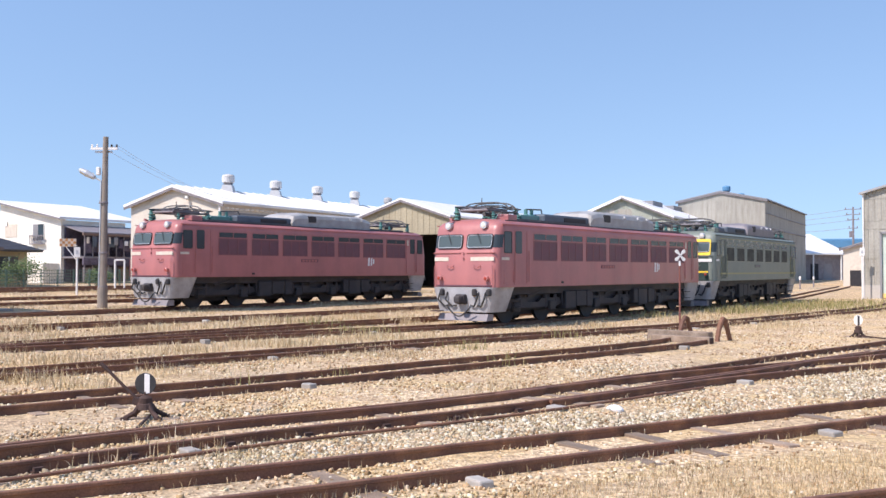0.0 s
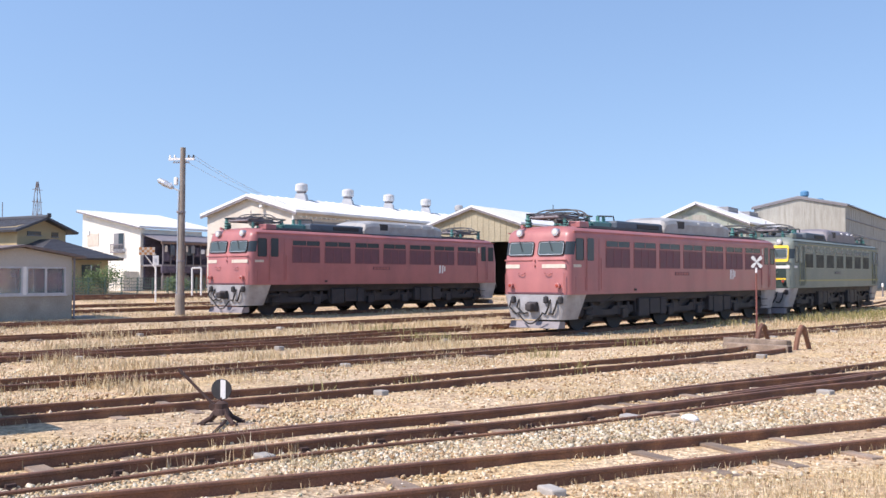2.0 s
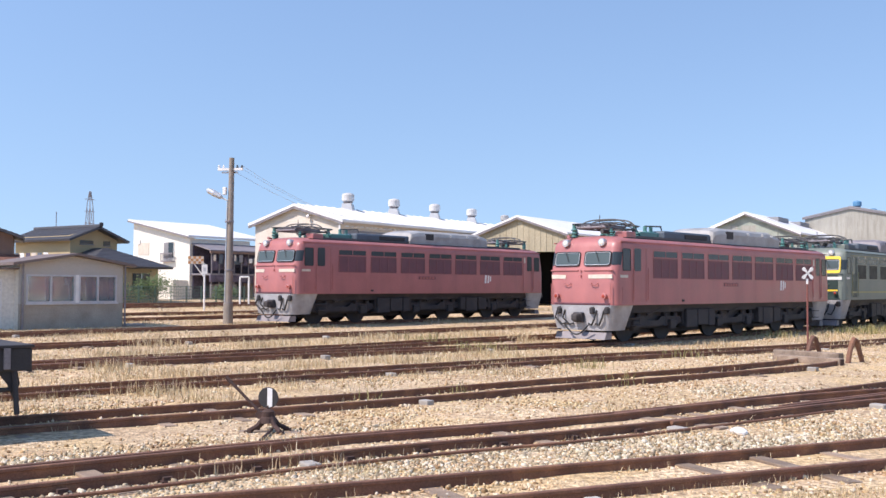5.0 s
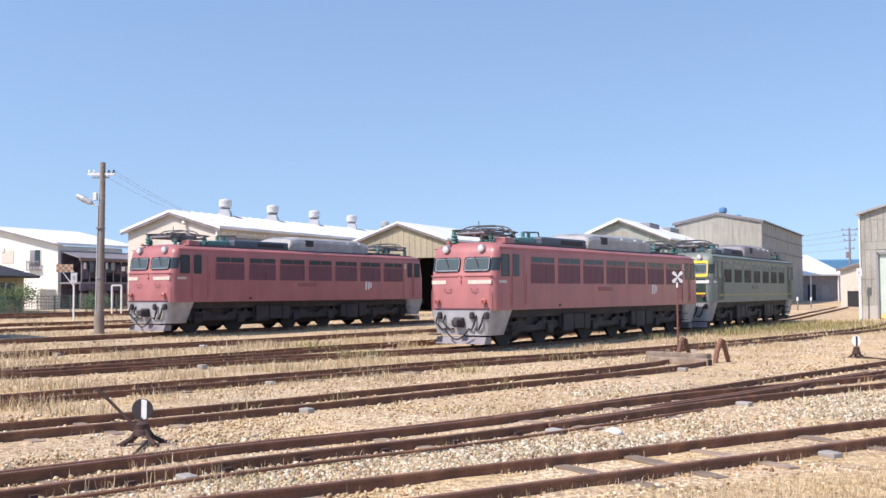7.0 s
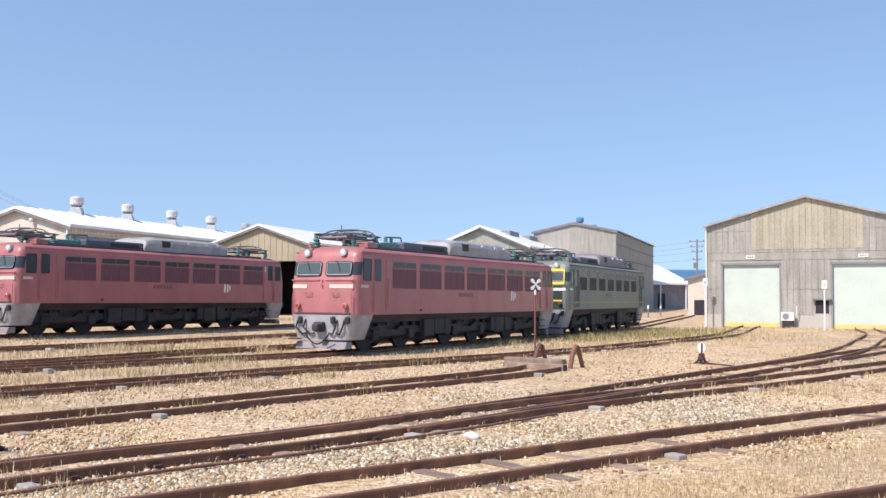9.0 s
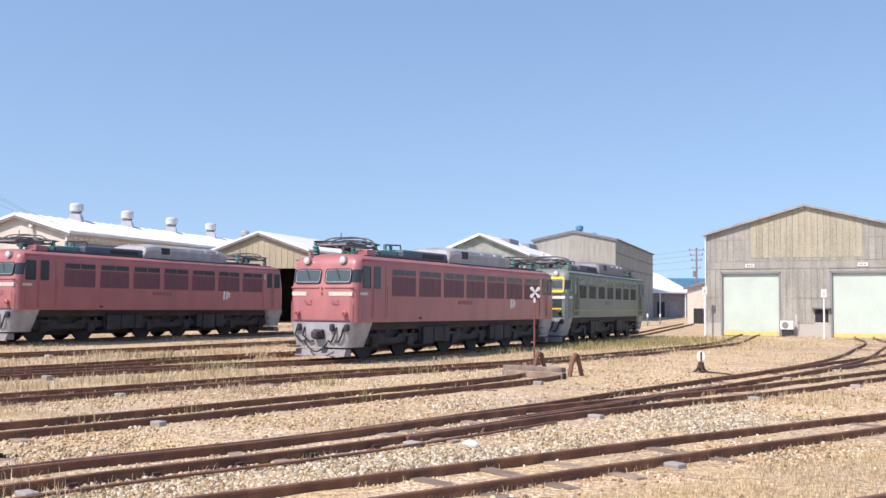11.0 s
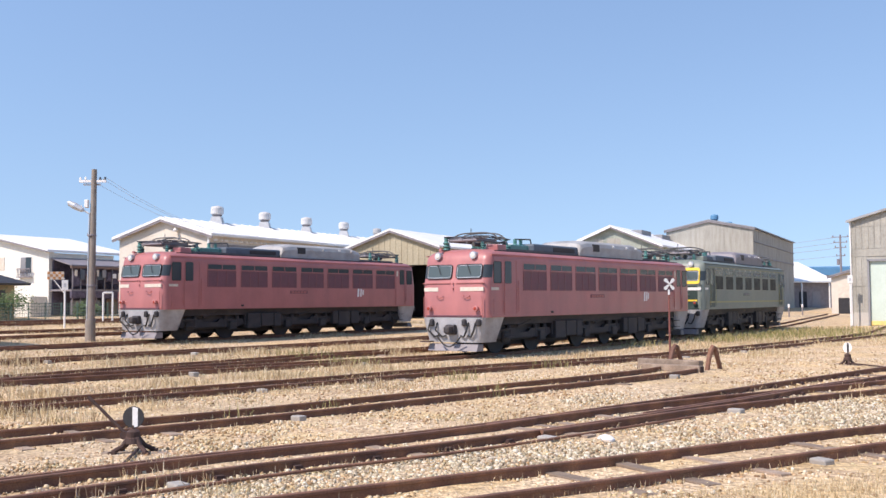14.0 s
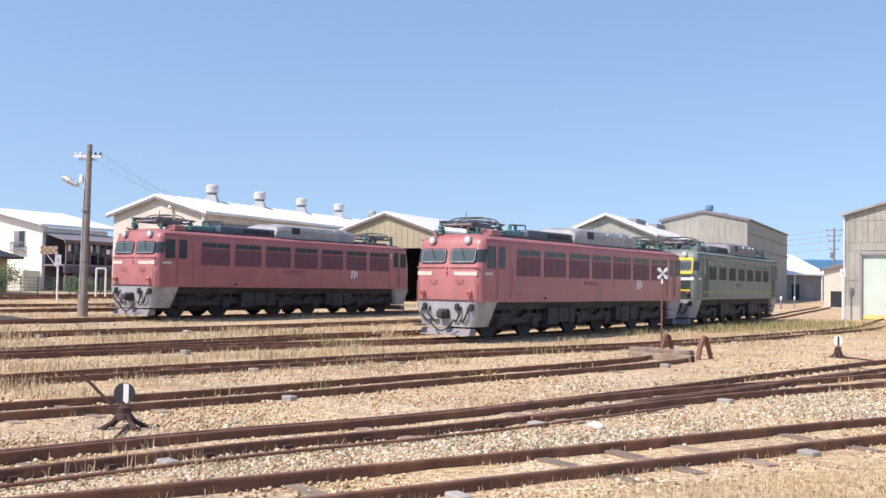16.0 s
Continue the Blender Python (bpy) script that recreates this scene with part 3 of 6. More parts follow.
def front_gear(parent, end_x, sgn, skirt="grey"):
    """Coupler, hoses, skirt and plough below one end; sgn is -1 at the front."""
    def X(v):
        return end_x + sgn * v
    # skirt, tapering under the cab
    bm = bmesh.new()
    top, bot = rounded(1.5, 2.70, 0.25, 4, X(-0.62), 0), rounded(1.15, 2.30, 0.25, 4, X(-0.55), 0)
    va, vb = [bm.verts.new((x, y, SILL + 0.002)) for x, y in top], [bm.verts.new((x, y, 0.42)) for x, y in bot]
    for k in range(len(va)):
        j = (k + 1) % len(va)
        bm.faces.new((va[k], va[j], vb[j], vb[k]))
    bm.faces.new(vb)
    bmesh.ops.recalc_face_normals(bm, faces=bm.faces[:])
    part("skirt", bm, skirt, parent, "scuffed light grey skirt" if skirt == "grey" else "")
    a, b_ = sorted((X(0.0), X(0.26)))
    part("coupler", B(a, b_, -0.2, 0.2, 0.70, 1.05, 0.05), "under", parent, "dark knuckle coupler")
    a, b_ = sorted((X(0.22), X(0.5)))
    part("knuckle", B(a, b_, -0.16, 0.10, 0.74, 1.0, 0.06), "under", parent)
    part("coupler_pocket", B(min(X(-0.06), X(0.03)), max(X(-0.06), X(0.03)), -0.36, 0.36, 0.62, 1.16, 0.03), "black", parent)
    for y in (-1.02, -0.72, 0.62, 0.95):
        c = [(X(0.03), y, 1.18), (X(0.14), y, 1.08), (X(0.17), y + 0.05, 0.85), (X(0.12), y + 0.2 * (-1 if y > 0 else 1), 0.62), (X(0.1), y + 0.36 * (-1 if y > 0 else 1), 0.66)]
        part("brake_hose", poly_rod(bmesh.new(), c, 0.032), "rubber", parent)
    for y in (-1.15, 0.85, -0.55):
        part("jumper_socket", lathe([(0.07, 0), (0.1, 0.03), (0.1, 0.2), (0.05, 0.25)], 12, pose(X(0.12), y, 1.0)), "black", parent)
    part("front_step", B(min(X(0.04), X(0.3)), max(X(0.04), X(0.3)), 0.85, 1.25, 0.42, 0.46), "rustdark", parent)
    bm = bmesh.new()
    prism(bm, [(X(-0.3), 0.12), (X(0.12), 0.12), (X(0.0), 0.36), (X(-0.3), 0.36)], "y", -1.05, 1.05)
    part("snow_plough", bm, "tin", parent, "dusty dark snow plough")
    part("drop_hose", poly_rod(bmesh.new(), [(X(0.3), -0.5 + 0.1 * k, 0.62 - 0.34 * math.sin(math.pi * k / 10)) for k in range(11)], 0.028), "rubber", parent)


def locomotive(x, y, z, yaw, scheme, label, windows_u, size):
    L = thing("electric_locomotive", x, y, z, yaw, label, "locomotive", "parked electric locomotives")
    L.scale = size
    red = scheme == "red"
    paint = "pink" if red else "olive"
    loco_shell(paint, L, "")
    ys = -WID / 2
    # sill rail, gutter and roof walkway edge
    for s in (-1, 1):
        part("sill_strip", B(0.3, LEN - 0.3, s * WID / 2 - 0.012, s * WID / 2 + 0.012, SILL, SILL + 0.07), paint, L)
        part("gutter", B(0.32, LEN - 0.32, s * (WID / 2 - 0.02) - 0.03, s * (WID / 2 - 0.02) + 0.03, GUT, GUT + 0.035), "roofpink" if red else "darkgreen", L)
        part("roof_rail", B(0.9, LEN - 0.9, s * 1.16 - 0.012, s * 1.16 + 0.012, 3.64, 3.70), "black", L)
    part("roof_deck", B(1.7, LEN - 1.7, -1.05, 1.05, 3.60, 3.79), "roofdark", L, "grimy dark roof deck")
    # side louvre windows: dark clerestory panes over slatted maroon panels
    for u0, u1 in windows_u:
        for s in (-1, 1):
            yy = s * WID / 2
            up = side_pane(L, "clerestory_window", u0, u1, 3.0, 3.26, "dustglass", yy, 0.04, paint)
            part("mullion", B((u0 + u1) / 2 - 0.015, (u0 + u1) / 2 + 0.015, *sorted((yy - s * 0.02, yy + s * 0.012)), 3.02, 3.24), paint, up)
            lv = part("louvre_panel", ring(bmesh.new(), rounded(u1 - u0, 0.73, 0.03, 2, (u0 + u1) / 2, 2.615), rounded(u1 - u0 - 0.07, 0.66, 0.02, 2, (u0 + u1) / 2, 2.615), "y", *sorted((yy - s * 0.02, yy + s * 0.014))),
                      "louvreframe" if red else "palegreen", L)
            if not red:
                part("pane", B(u0 + 0.03, u1 - 0.03, *sorted((yy - s * 0.02, yy + s * 0.006)), 2.28, 2.95), "sidepane", lv)
            if red:
                part("backing", B(u0 + 0.03, u1 - 0.03, *sorted((yy - s * 0.01, yy + s * 0.004)), 2.27, 2.96), "maroon", lv)
            if s < 0 and red:
                wpan = (u1 - u0 - 0.07) / 3
                for k in range(3):
                    bm = bmesh.new()
                    a = u0 + 0.035 + k * wpan
                    for q in range(9):
                        zz = 2.30 + q * 0.0705
                        prism(bm, [(yy + 0.012, zz), (yy - 0.006, zz), (yy + 0.012, zz + 0.066)], "x", a + 0.02, a + wpan - 0.02)
                    part("slat_bank", bm, "maroon" if red else "dustglass", lv)
                    part("divider", B(a - 0.02, a + 0.02, yy - 0.014, yy + 0.02, 2.285, 2.945), "louvreframe" if red else paint, lv)
    for end, e in ((0.0, -1), (LEN, 1)):
        def U(v):
            return end - e * v
        for s in (-1, 1):
            yy = s * WID / 2
            a, b_ = sorted((U(0.42), U(0.92)))
            side_pane(L, "cab_side_window", a, b_, 2.50, 3.28, "dustglass", yy, 0.06)
            a, b_ = sorted((U(1.10), U(1.92)))
            d = part("cab_door", ring(bmesh.new(), rounded(b_ - a, 1.98, 0.05, 3, (a + b_) / 2, 2.36), rounded(b_ - a - 0.05, 1.93, 0.04, 3, (a + b_) / 2, 2.36), "y", *sorted((yy - s * 0.02, yy + s * 0.012))), paint, L)
            if not red:
                part("door_leaf", B(a + 0.03, b_ - 0.03, *sorted((yy - s * 0.02, yy + s * 0.005)), 1.42, 3.30), "darkgreen", d, "dark green cab door")
            part("door_pane", P(rounded(0.42, 0.80, 0.06, 3, U(1.36), 2.90), "y", *sorted((yy - s * 0.02, yy + s * 0.009))), "dustglass", d)
            for q in (1.04, 1.98):
                part("handrail", poly_rod(bmesh.new(), ((U(q), yy + s * 0.05, 1.5), (U(q), yy + s * 0.05, 2.6)), 0.014), "roofpink" if red else "dullgold", L)
            for q in (0.55, 0.85):
                part("cab_step", B(*sorted((U(1.25), U(1.8))), *sorted((yy - s * 0.25, yy - s * 0.0)), q, q + 0.03), "under", L)
            part("hatch", ring(bmesh.new(), rounded(0.62, 0.52, 0.03, 2, U(0.72), 1.68), rounded(0.58, 0.48, 0.03, 2, U(0.72), 1.68), "y", *sorted((yy - s * 0.01, yy + s * 0.01))), paint, L)
        # front face
        if e < 0:
            fw = [windscreen(L, -1.19, -0.09, e), windscreen(L, 0.09, 1.19, e)]
            for s in (-1, 1):
                corner_window(L, s)
            for w in fw:
                if not red:
                    part("yellow_surround", ring(bmesh.new(), rounded(1.16, 0.80, 0.10, 4), rounded(1.08, 0.53, 0.10, 4), "x", -0.02, 0.045), "gold", w)
            for y0, y1 in ((-1.28, -0.30), (0.66, 1.28)):
                part("corner_stripe", B(-0.012, 0.03, y0, y1, 2.23, 2.37, 0.004), "stripe" if red else "white", L, "pale stripe band")
            part("side_stripe", B(0.28, 0.75, -WID / 2 - 0.01, -WID / 2 + 0.02, 2.26, 2.36), "stripe" if red else "white", L)
            part("window_ledge", B(-0.03, 0.03, -1.32, -0.12, 2.50, 2.545, 0.01), paint, L)
            part("window_ledge", B(-0.03, 0.03, 0.12, 1.32, 2.50, 2.545, 0.01), paint, L)
            part("buffer_beam", B(-0.05, 0.02, -1.18, 1.18, SILL + 0.03, SILL + 0.08), "maroon" if red else "darkgreen", L)
            for y0 in (-0.72, 0.72):
                hl = part("headlamp", lathe([(0.125, -0.12), (0.14, 0.06), (0.13, 0.10), (0.10, 0.10)], 18, pose(0.20, y0 * 1.06, 3.50, 0, -90, 0)), "alu", L)
                part("lens", lathe([(0.105, 0.085), (0.08, 0.112), (0.03, 0.122)], 18, pose(0.20, y0 * 1.06, 3.50, 0, -90, 0)), "lampglass", hl, "clear glass headlamp lens")
                ml = part("marker_lamp", lathe([(0.085, -0.02), (0.085, 0.10), (0.10, 0.11), (0.10, 0.13), (0.07, 0.14)], 14, pose(0, y0 * 1.40, 1.62, 0, -90, 0)), "pink" if red else "darkgreen", L)
                part("lens", lathe([(0.07, 0.135), (0.04, 0.155), (0.01, 0.16)], 14, pose(0, y0 * 1.40, 1.62, 0, -90, 0)), "redlens", ml)
                part("grab_iron", poly_rod(bmesh.new(), ((0, y0 * 0.8 - 0.13, 2.07), (-0.07, y0 * 0.8 - 0.13, 2.03), (-0.07, y0 * 0.8, 1.99), (-0.07, y0 * 0.8 + 0.13, 2.03), (0, y0 * 0.8 + 0.13, 2.07)), 0.015), paint, L)
                part("handrail", poly_rod(bmesh.new(), ((-0.06, y0 * 1.74, 1.32), (-0.06, y0 * 1.74, 2.05)), 0.014), paint, L)
            for z0 in (2.50, 2.32):
                part("door_hinge", R((-0.03, 0.0, z0 - 0.04), (-0.03, 0.0, z0 + 0.04), 0.025), paint, L)
            part("roof_horn_box", B(1.15, 1.75, -1.12, -0.62, 3.66, 3.92, 0.04), paint, L)
            part("horn", R((0.45, 0.75, 3.72), (0.25, 0.75, 3.74), 0.03, 0.06), paint, L)
        front_gear(L, end, -1 if e < 0 else 1, "grey")
    # running gear
    for xb in (2.9, LEN / 2, LEN - 2.9):
        bogie(L, xb)
    part("underframe", B(1.3, LEN - 1.3, -1.15, 1.15, 1.02, SILL + 0.004), "under", L)
    # added dark block that closes the view through between the wheels
    part("gear_case", B(1.4, LEN - 1.4, -0.5, 0.5, 0.24, 1.03), "under", L)
    for a, b_ in ((1.5, 4.4), (7.4, 10.5), (13.5, 16.4)):
        part("motor_case", B(a, b_, -0.92, 0.92, 0.42, 1.03, 0.05), "under", L)
    for a, b_, h in ((4.95, 5.75, 0.40), (5.8, 6.6, 0.48), (6.65, 7.1, 0.44), (10.85, 11.25, 0.46), (11.3, 12.2, 0.38), (12.3, 12.95, 0.45)):
        part("equipment_box", B(a, b_, -1.28, 1.28, h, 1.10, 0.04), "under", L)
    part("air_tank", R((5.0, -1.0, 0.62), (6.5, -1.0, 0.62), 0.16, seg=16), "under", L)
    # roof: front and rear pantographs, high-voltage bars, boxes, curved cover
    pantograph(L, 1.55)
    pantograph(L, LEN - 1.75, -1)
    for xx, yy in ((0.55, 0.7), (2.55, -0.55), (2.75, 0.55), (3.3, -0.5), (3.7, -0.5), (LEN - 0.7, -0.6), (LEN - 3.0, -0.5), (LEN - 3.4, 0.5)):
        part("insulator", lathe([(0.07, 0), (0.12, 0.03), (0.07, 0.09), (0.12, 0.15), (0.07, 0.21), (0.12, 0.27), (0.07, 0.33), (0.07, 0.50)], 12, pose(xx, yy, 3.72)), "insul", L, "green ribbed insulator")
    part("high_voltage_bar", poly_rod(bmesh.new(), ((0.55, 0.7, 4.2), (1.0, 0.7, 4.2)), 0.03), "roofdark", L)
    part("high_voltage_bar", poly_rod(bmesh.new(), ((3.3, -0.5, 4.22), (4.4, -0.5, 4.26), (4.5, -0.5, 4.0)), 0.03), "roofdark", L)
    part("high_voltage_bar", poly_rod(bmesh.new(), ((LEN - 3.4, 0.5, 4.22), (LEN - 3.0, -0.5, 4.22), (LEN - 2.4, -0.5, 4.15)), 0.03), "roofdark", L)
    part("equipment_cover", B(2.45, 3.75, -0.85, 0.85, 3.72, 3.98, 0.05), "insul" if red else "bluegrey", L, "grey-green roof cover")
    part("resistor_cover", B(3.85, 7.35, -1.0, 1.0, 3.72, 4.06, 0.08), "bluegrey", L, "blue-grey roof cover")
    part("cover_vent", B(5.3, 7.0, -1.03, 1.03, 3.80, 3.98, 0.02), "black", L)
    arch = [(-1.12, 3.66), (-1.12, 4.10), (-1.04, 4.26), (-0.86, 4.36), (-0.5, 4.40), (0.5, 4.40), (0.86, 4.36), (1.04, 4.26), (1.12, 4.10), (1.12, 3.66)]
    bm = bmesh.new()
    secs = []
    for xx, k in ((7.25, 0.30), (7.45, 0.80), (7.85, 0.97), (8.2, 1.0), (12.6, 1.0), (13.2, 0.80)):
        secs.append([bm.verts.new((xx, a, 3.70 + (b_ - 3.70) * k)) for a, b_ in arch])
    for a, b_ in zip(secs, secs[1:]):
        for k in range(len(a) - 1):
            bm.faces.new((a[k], a[k + 1], b_[k + 1], b_[k]))
    bm.faces.new(secs[0]), bm.faces.new(secs[-1])
    bmesh.ops.recalc_face_normals(bm, faces=bm.faces[:])
    hood = part("blower_hood", bm, "steelbox" if red else "tin", L, "dull grey metal roof hood with rounded shoulders")
    part("hood_vent", B(8.4, 8.95, -1.135, 1.135, 3.92, 4.22), "black", hood)
    for xx in (10.3, 11.6, 12.5):
        part("lifting_lug", B(xx - 0.04, xx + 0.04, -1.16, -1.05, 4.14, 4.22, 0.01), "alu", hood)
    # sides: maker's plate bars, letters, marker
    plate = part("number_plate", B(7.55, 8.75, ys - 0.012, ys, 1.98, 2.12), "maroon" if red else "darkgreen", L, "dull plate with unreadable number bars")
    for k in range(5):
        part("bar", B(7.62 + k * 0.22, 7.78 + k * 0.22, ys - 0.02, ys - 0.008, 2.0, 2.1), "roofpink" if red else "tin", plate)
    if red:
        side_mark(L, 12.5, 1.82, 0.42)
        part("side_marker", B(16.02, 16.16, ys - 0.03, ys, 2.95, 3.24, 0.02), "stripe", L)
        part("side_cap", B(4.35, 4.5, ys - 0.02, ys, 1.40, 1.48), "black", L)
    else:
        part("waist_line", B(0.95, LEN - 0.35, ys - 0.012, ys + 0.01, 1.62, 1.70), "dullgold", L, "dull yellow waist line")
        part("upper_line", B(0.95, LEN - 0.35, ys - 0.012, ys + 0.01, 3.36, 3.40), "dullgold", L)
        part("nose_panel", B(-0.010, 0.02, -1.12, 1.12, 1.34, 2.46, 0.003), "darkgreen", L, "dark green nose panel")
        for k in range(12):
            part("port", R((2.2 + k * 1.15, ys - 0.012, 3.33), (2.2 + k * 1.15, ys + 0.01, 3.33), 0.055, seg=10), "stripe", L)
        part("front_line", B(-0.014, 0.02, -1.1, 1.1, 1.70, 1.78), "gold", L, "bright yellow line")
    return L


def side_mark(parent, u, z, h):
    """The owner's white mark as two plain slanted bars and a small block."""
    y0, y1 = -WID / 2 - 0.010, -WID / 2 + 0.004
    mk = part("side_mark", P([(u + a, z + b_) for a, b_ in ((0.10, 0), (0.24, 0), (0.28, h), (0.14, h))], "y", y0, y1), "white", parent, "plain white side mark of simple bars")
    part("bar", P([(u + a, z + b_) for a, b_ in ((0.34, 0), (0.44, 0), (0.48, h), (0.38, h))], "y", y0, y1), "white", mk)
    part("block", P([(u + a, z + b_) for a, b_ in ((0.52, 0.10), (0.62, 0.10), (0.64, h - 0.06), (0.54, h - 0.06))], "y", y0, y1), "white", mk)


PANELS = [(2.36 + 1.972 * k, 2.36 + 1.972 * k + 1.68) for k in range(7)]
locomotive(0.726, 34.871, 0.147, 36.12, "red", "faded red electric locomotive with cream bands and grey skirt", PANELS, (1.02, 0.984, 0.984))
locomotive(-12.423, 42.386, 0.403, 32.89, "red", "weathered red electric locomotive with cream bands, parked beside the shed", PANELS, (1.055, 1.015, 1.015))
GREEN = [(2.0 + 1.95 * k, 2.0 + 1.95 * k + 1.5) for k in range(7)]
locomotive(12.42, 50.94, 0.10, 32.14, "green", "faded green electric locomotive with yellow lines, coupled behind", GREEN, (1.004, 1.053, 1.053))


# ---------------------------------------------------------------- buildings
def gable(name, x, y, z, yaw, half, eave, peak, length, wall, roof, label, category, over=0.35, thick=0.14, front=True):
    """A gabled shed: four walls with thickness, two roof slopes with overhang, fascia. Front gable in the plane x = 0."""
    b = thing(name, x, y, z, yaw, label, category)
    out = [(-half, -0.6), (half, -0.6), (half, eave), (0, peak), (-half, eave)]
    t = 0.25
    if front:
        part("gable_wall", P(out, "x", 0, t), wall, b)
    part("gable_wall", P(out, "x", length - t, length), wall, b)
    for s in (-1, 1):
        part("side_wall", B(t, length - t, *sorted((s * half, s * (half - t))), -0.6, eave - 0.05), wall, b)
        sl = (peak - eave) / half
        o = [(s * (half + over), eave - over * sl), (s * (half + over), eave - over * sl + thick), (0, peak + thick), (0, peak)]
        part("roof_slope", P(o, "x", -over, length + over), roof, b)
        part("verge", P([(s * (half + over), eave - over * sl - 0.17), (s * (half + over), eave - over * sl - 0.002), (0, peak - 0.002), (0, peak - 0.17)], "x", -over + 0.03, -over + 0.12), "tin", b)
    return b


# right-hand shed with two shutters
def right_shed():
    half, eave, peak = 6.78, 7.0, 8.82
    b = thing("engine_shed", 33.6, 62.8, 0.15, 38.8, "weathered grey sheet-clad engine shed with two pale green shutters", "shed")
    t = 0.25
    doors = ((1.69, 5.64), (-5.56, -1.62))
    dh = 4.35
    # front wall pieces round the two doorways
    for y0, y1 in ((5.64, half), (-1.62, 1.69), (-half, -5.56)):
        part("wall_panel", B(0, t, y0, y1, -0.5, dh), "slate", b)
        part("plinth", B(-0.05, 0.0, y0 + 0.002, y1 - 0.002, -0.5, 0.88), "hutgrey", b, "plain pale concrete plinth")
    part("gable_wall", P([(-half, dh), (half, dh), (half, eave), (0, peak), (-half, eave)], "x", 0, t), "slate", b)
    for s in (-1, 1):
        part("side_wall", B(t, 30, *sorted((s * half, s * (half - t))), -0.5, eave - 0.05), "slate", b)
        sl = (peak - eave) / half
        o = [(s * (half + 0.14), eave - 0.14 * sl), (s * (half + 0.14), eave - 0.14 * sl + 0.12), (0, peak + 0.12), (0, peak)]
        part("roof_slope", P(o, "x", -0.3, 30.3), "whiteroof", b)
        part("barge_board", P([(s * (half + 0.16), eave - 0.16 * sl - 0.02), (s * (half + 0.16), eave - 0.16 * sl + 0.13), (0, peak + 0.13), (0, peak - 0.02)], "x", -0.34, -0.302), "steelbox", b)
    part("back_wall", P([(-half, -0.5), (half, -0.5), (half, eave), (0, peak), (-half, eave)], "x", 29.75, 30), "slate", b)
    # cladding: rows of narrow corrugated sheets, each a shallow rib standing proud

    def sheets(y0, y1, z0, z1, m, proud):
        n = max(1, round((y1 - y0) / 0.40))
        w = (y1 - y0) / n
        for k in range(n):
            bm = bmesh.new()
            a = y0 + k * w
            q = [(proud * -1, a + 0.008), (proud * -1 - 0.012, a + w * 0.3), (proud * -1, a + w * 0.5), (proud * -1 - 0.012, a + w * 0.8), (proud * -1, a + w - 0.008), (0.02, a + w - 0.008), (0.02, a + 0.008)]
            zt = [min(z1, peak - abs(yy) * (peak - eave) / half - 0.03) for yy in (a, a + w)]
            if min(zt) <= z0:
                continue
            vs0 = [bm.verts.new((u, v, z0)) for u, v in q]
            vs1 = [bm.verts.new((u, v, zt[0] + (zt[1] - zt[0]) * (v - a) / w)) for u, v in q]
            for i in range(len(q)):
                j = (i + 1) % len(q)
                bm.faces.new((vs0[i], vs0[j], vs1[j], vs1[i]))
            bm.faces.new(vs0), bm.faces.new(vs1)
            bmesh.ops.recalc_face_normals(bm, faces=bm.faces[:])
            part("cladding_sheet", bm, m, b)
    sheets(5.70, half, 0.9, 2.6, "slate", 0.03), sheets(5.70, half, 2.63, dh + 0.25, "slate", 0.034)
    sheets(-1.56, 1.63, 0.9, 2.6, "slate", 0.03), sheets(-1.56, 1.63, 2.63, dh + 0.25, "slate", 0.034)
    sheets(-half, -5.62, 0.9, 2.6, "slate", 0.03), sheets(-half, -5.62, 2.63, dh + 0.25, "slate", 0.034)
    sheets(-half, half, dh + 0.8, 6.6, "slate", 0.038)
    sheets(-half, half, 6.63, 9, "slate", 0.03)
    sheets(-3.6, 3.6, 5.35, 9, "slatey", 0.06)
    part("header_band", B(-0.045, 0.02, -half, half, dh + 0.27, dh + 0.78), "slate", b)
    # shutters
    for y0, y1 in doors:
        d = part("roller_shutter", B(0.14, 0.20, y0, y1, 0, dh), "shutter", b, "pale green roller shutter, closed")
        for k in range(14):
            part("slat", B(0.125, 0.145, y0 + 0.03, y1 - 0.03, 0.36 + k * 0.283, 0.36 + k * 0.283 + 0.2815, 0.0015), "shutter", d)
        part("yellow_band", B(0.10, 0.145, y0 + 0.03, y1 - 0.03, 0.02, 0.31, 0.01), "yellow", d, "yellow warning band")
        for q in (y0, y1):
            part("jamb", B(-0.06, 0.16, q - 0.06, q + 0.06, 0, dh + 0.05), "greyroof", b)
        part("lintel", B(-0.06, 0.16, y0 - 0.06, y1 + 0.06, dh - 0.06, dh + 0.08), "greyroof", b)
        sg = part("door_sign", B(-0.09, -0.05, (y0 + y1) / 2 - 0.30, (y0 + y1) / 2 + 0.30, dh + 0.36, dh + 0.60), "white", b, "small white board with unreadable bars")
        for k in (-0.14, 0.02, 0.16):
            part("bar", B(-0.097, -0.088, (y0 + y1) / 2 + k - 0.05, (y0 + y1) / 2 + k + 0.05, dh + 0.42, dh + 0.54), "tin", sg)
    # side door with open dark top half, between the shutters
    sd = part("side_door", B(-0.07, 0.0, -1.45, -0.55, 0, 1.0), "hutgrey", b, "small white-bottomed side door with dark upper half")
    part("pane", B(-0.055, -0.01, -1.42, -0.58, 1.0, 1.85), "dark", sd)
    part("canopy", B(-0.35, 0, -1.6, -0.4, 1.92, 2.0), "greyroof", sd)
    part("downpipe", R((-0.1, half - 0.05, 0), (-0.1, half - 0.05, eave), 0.05), "white", b)
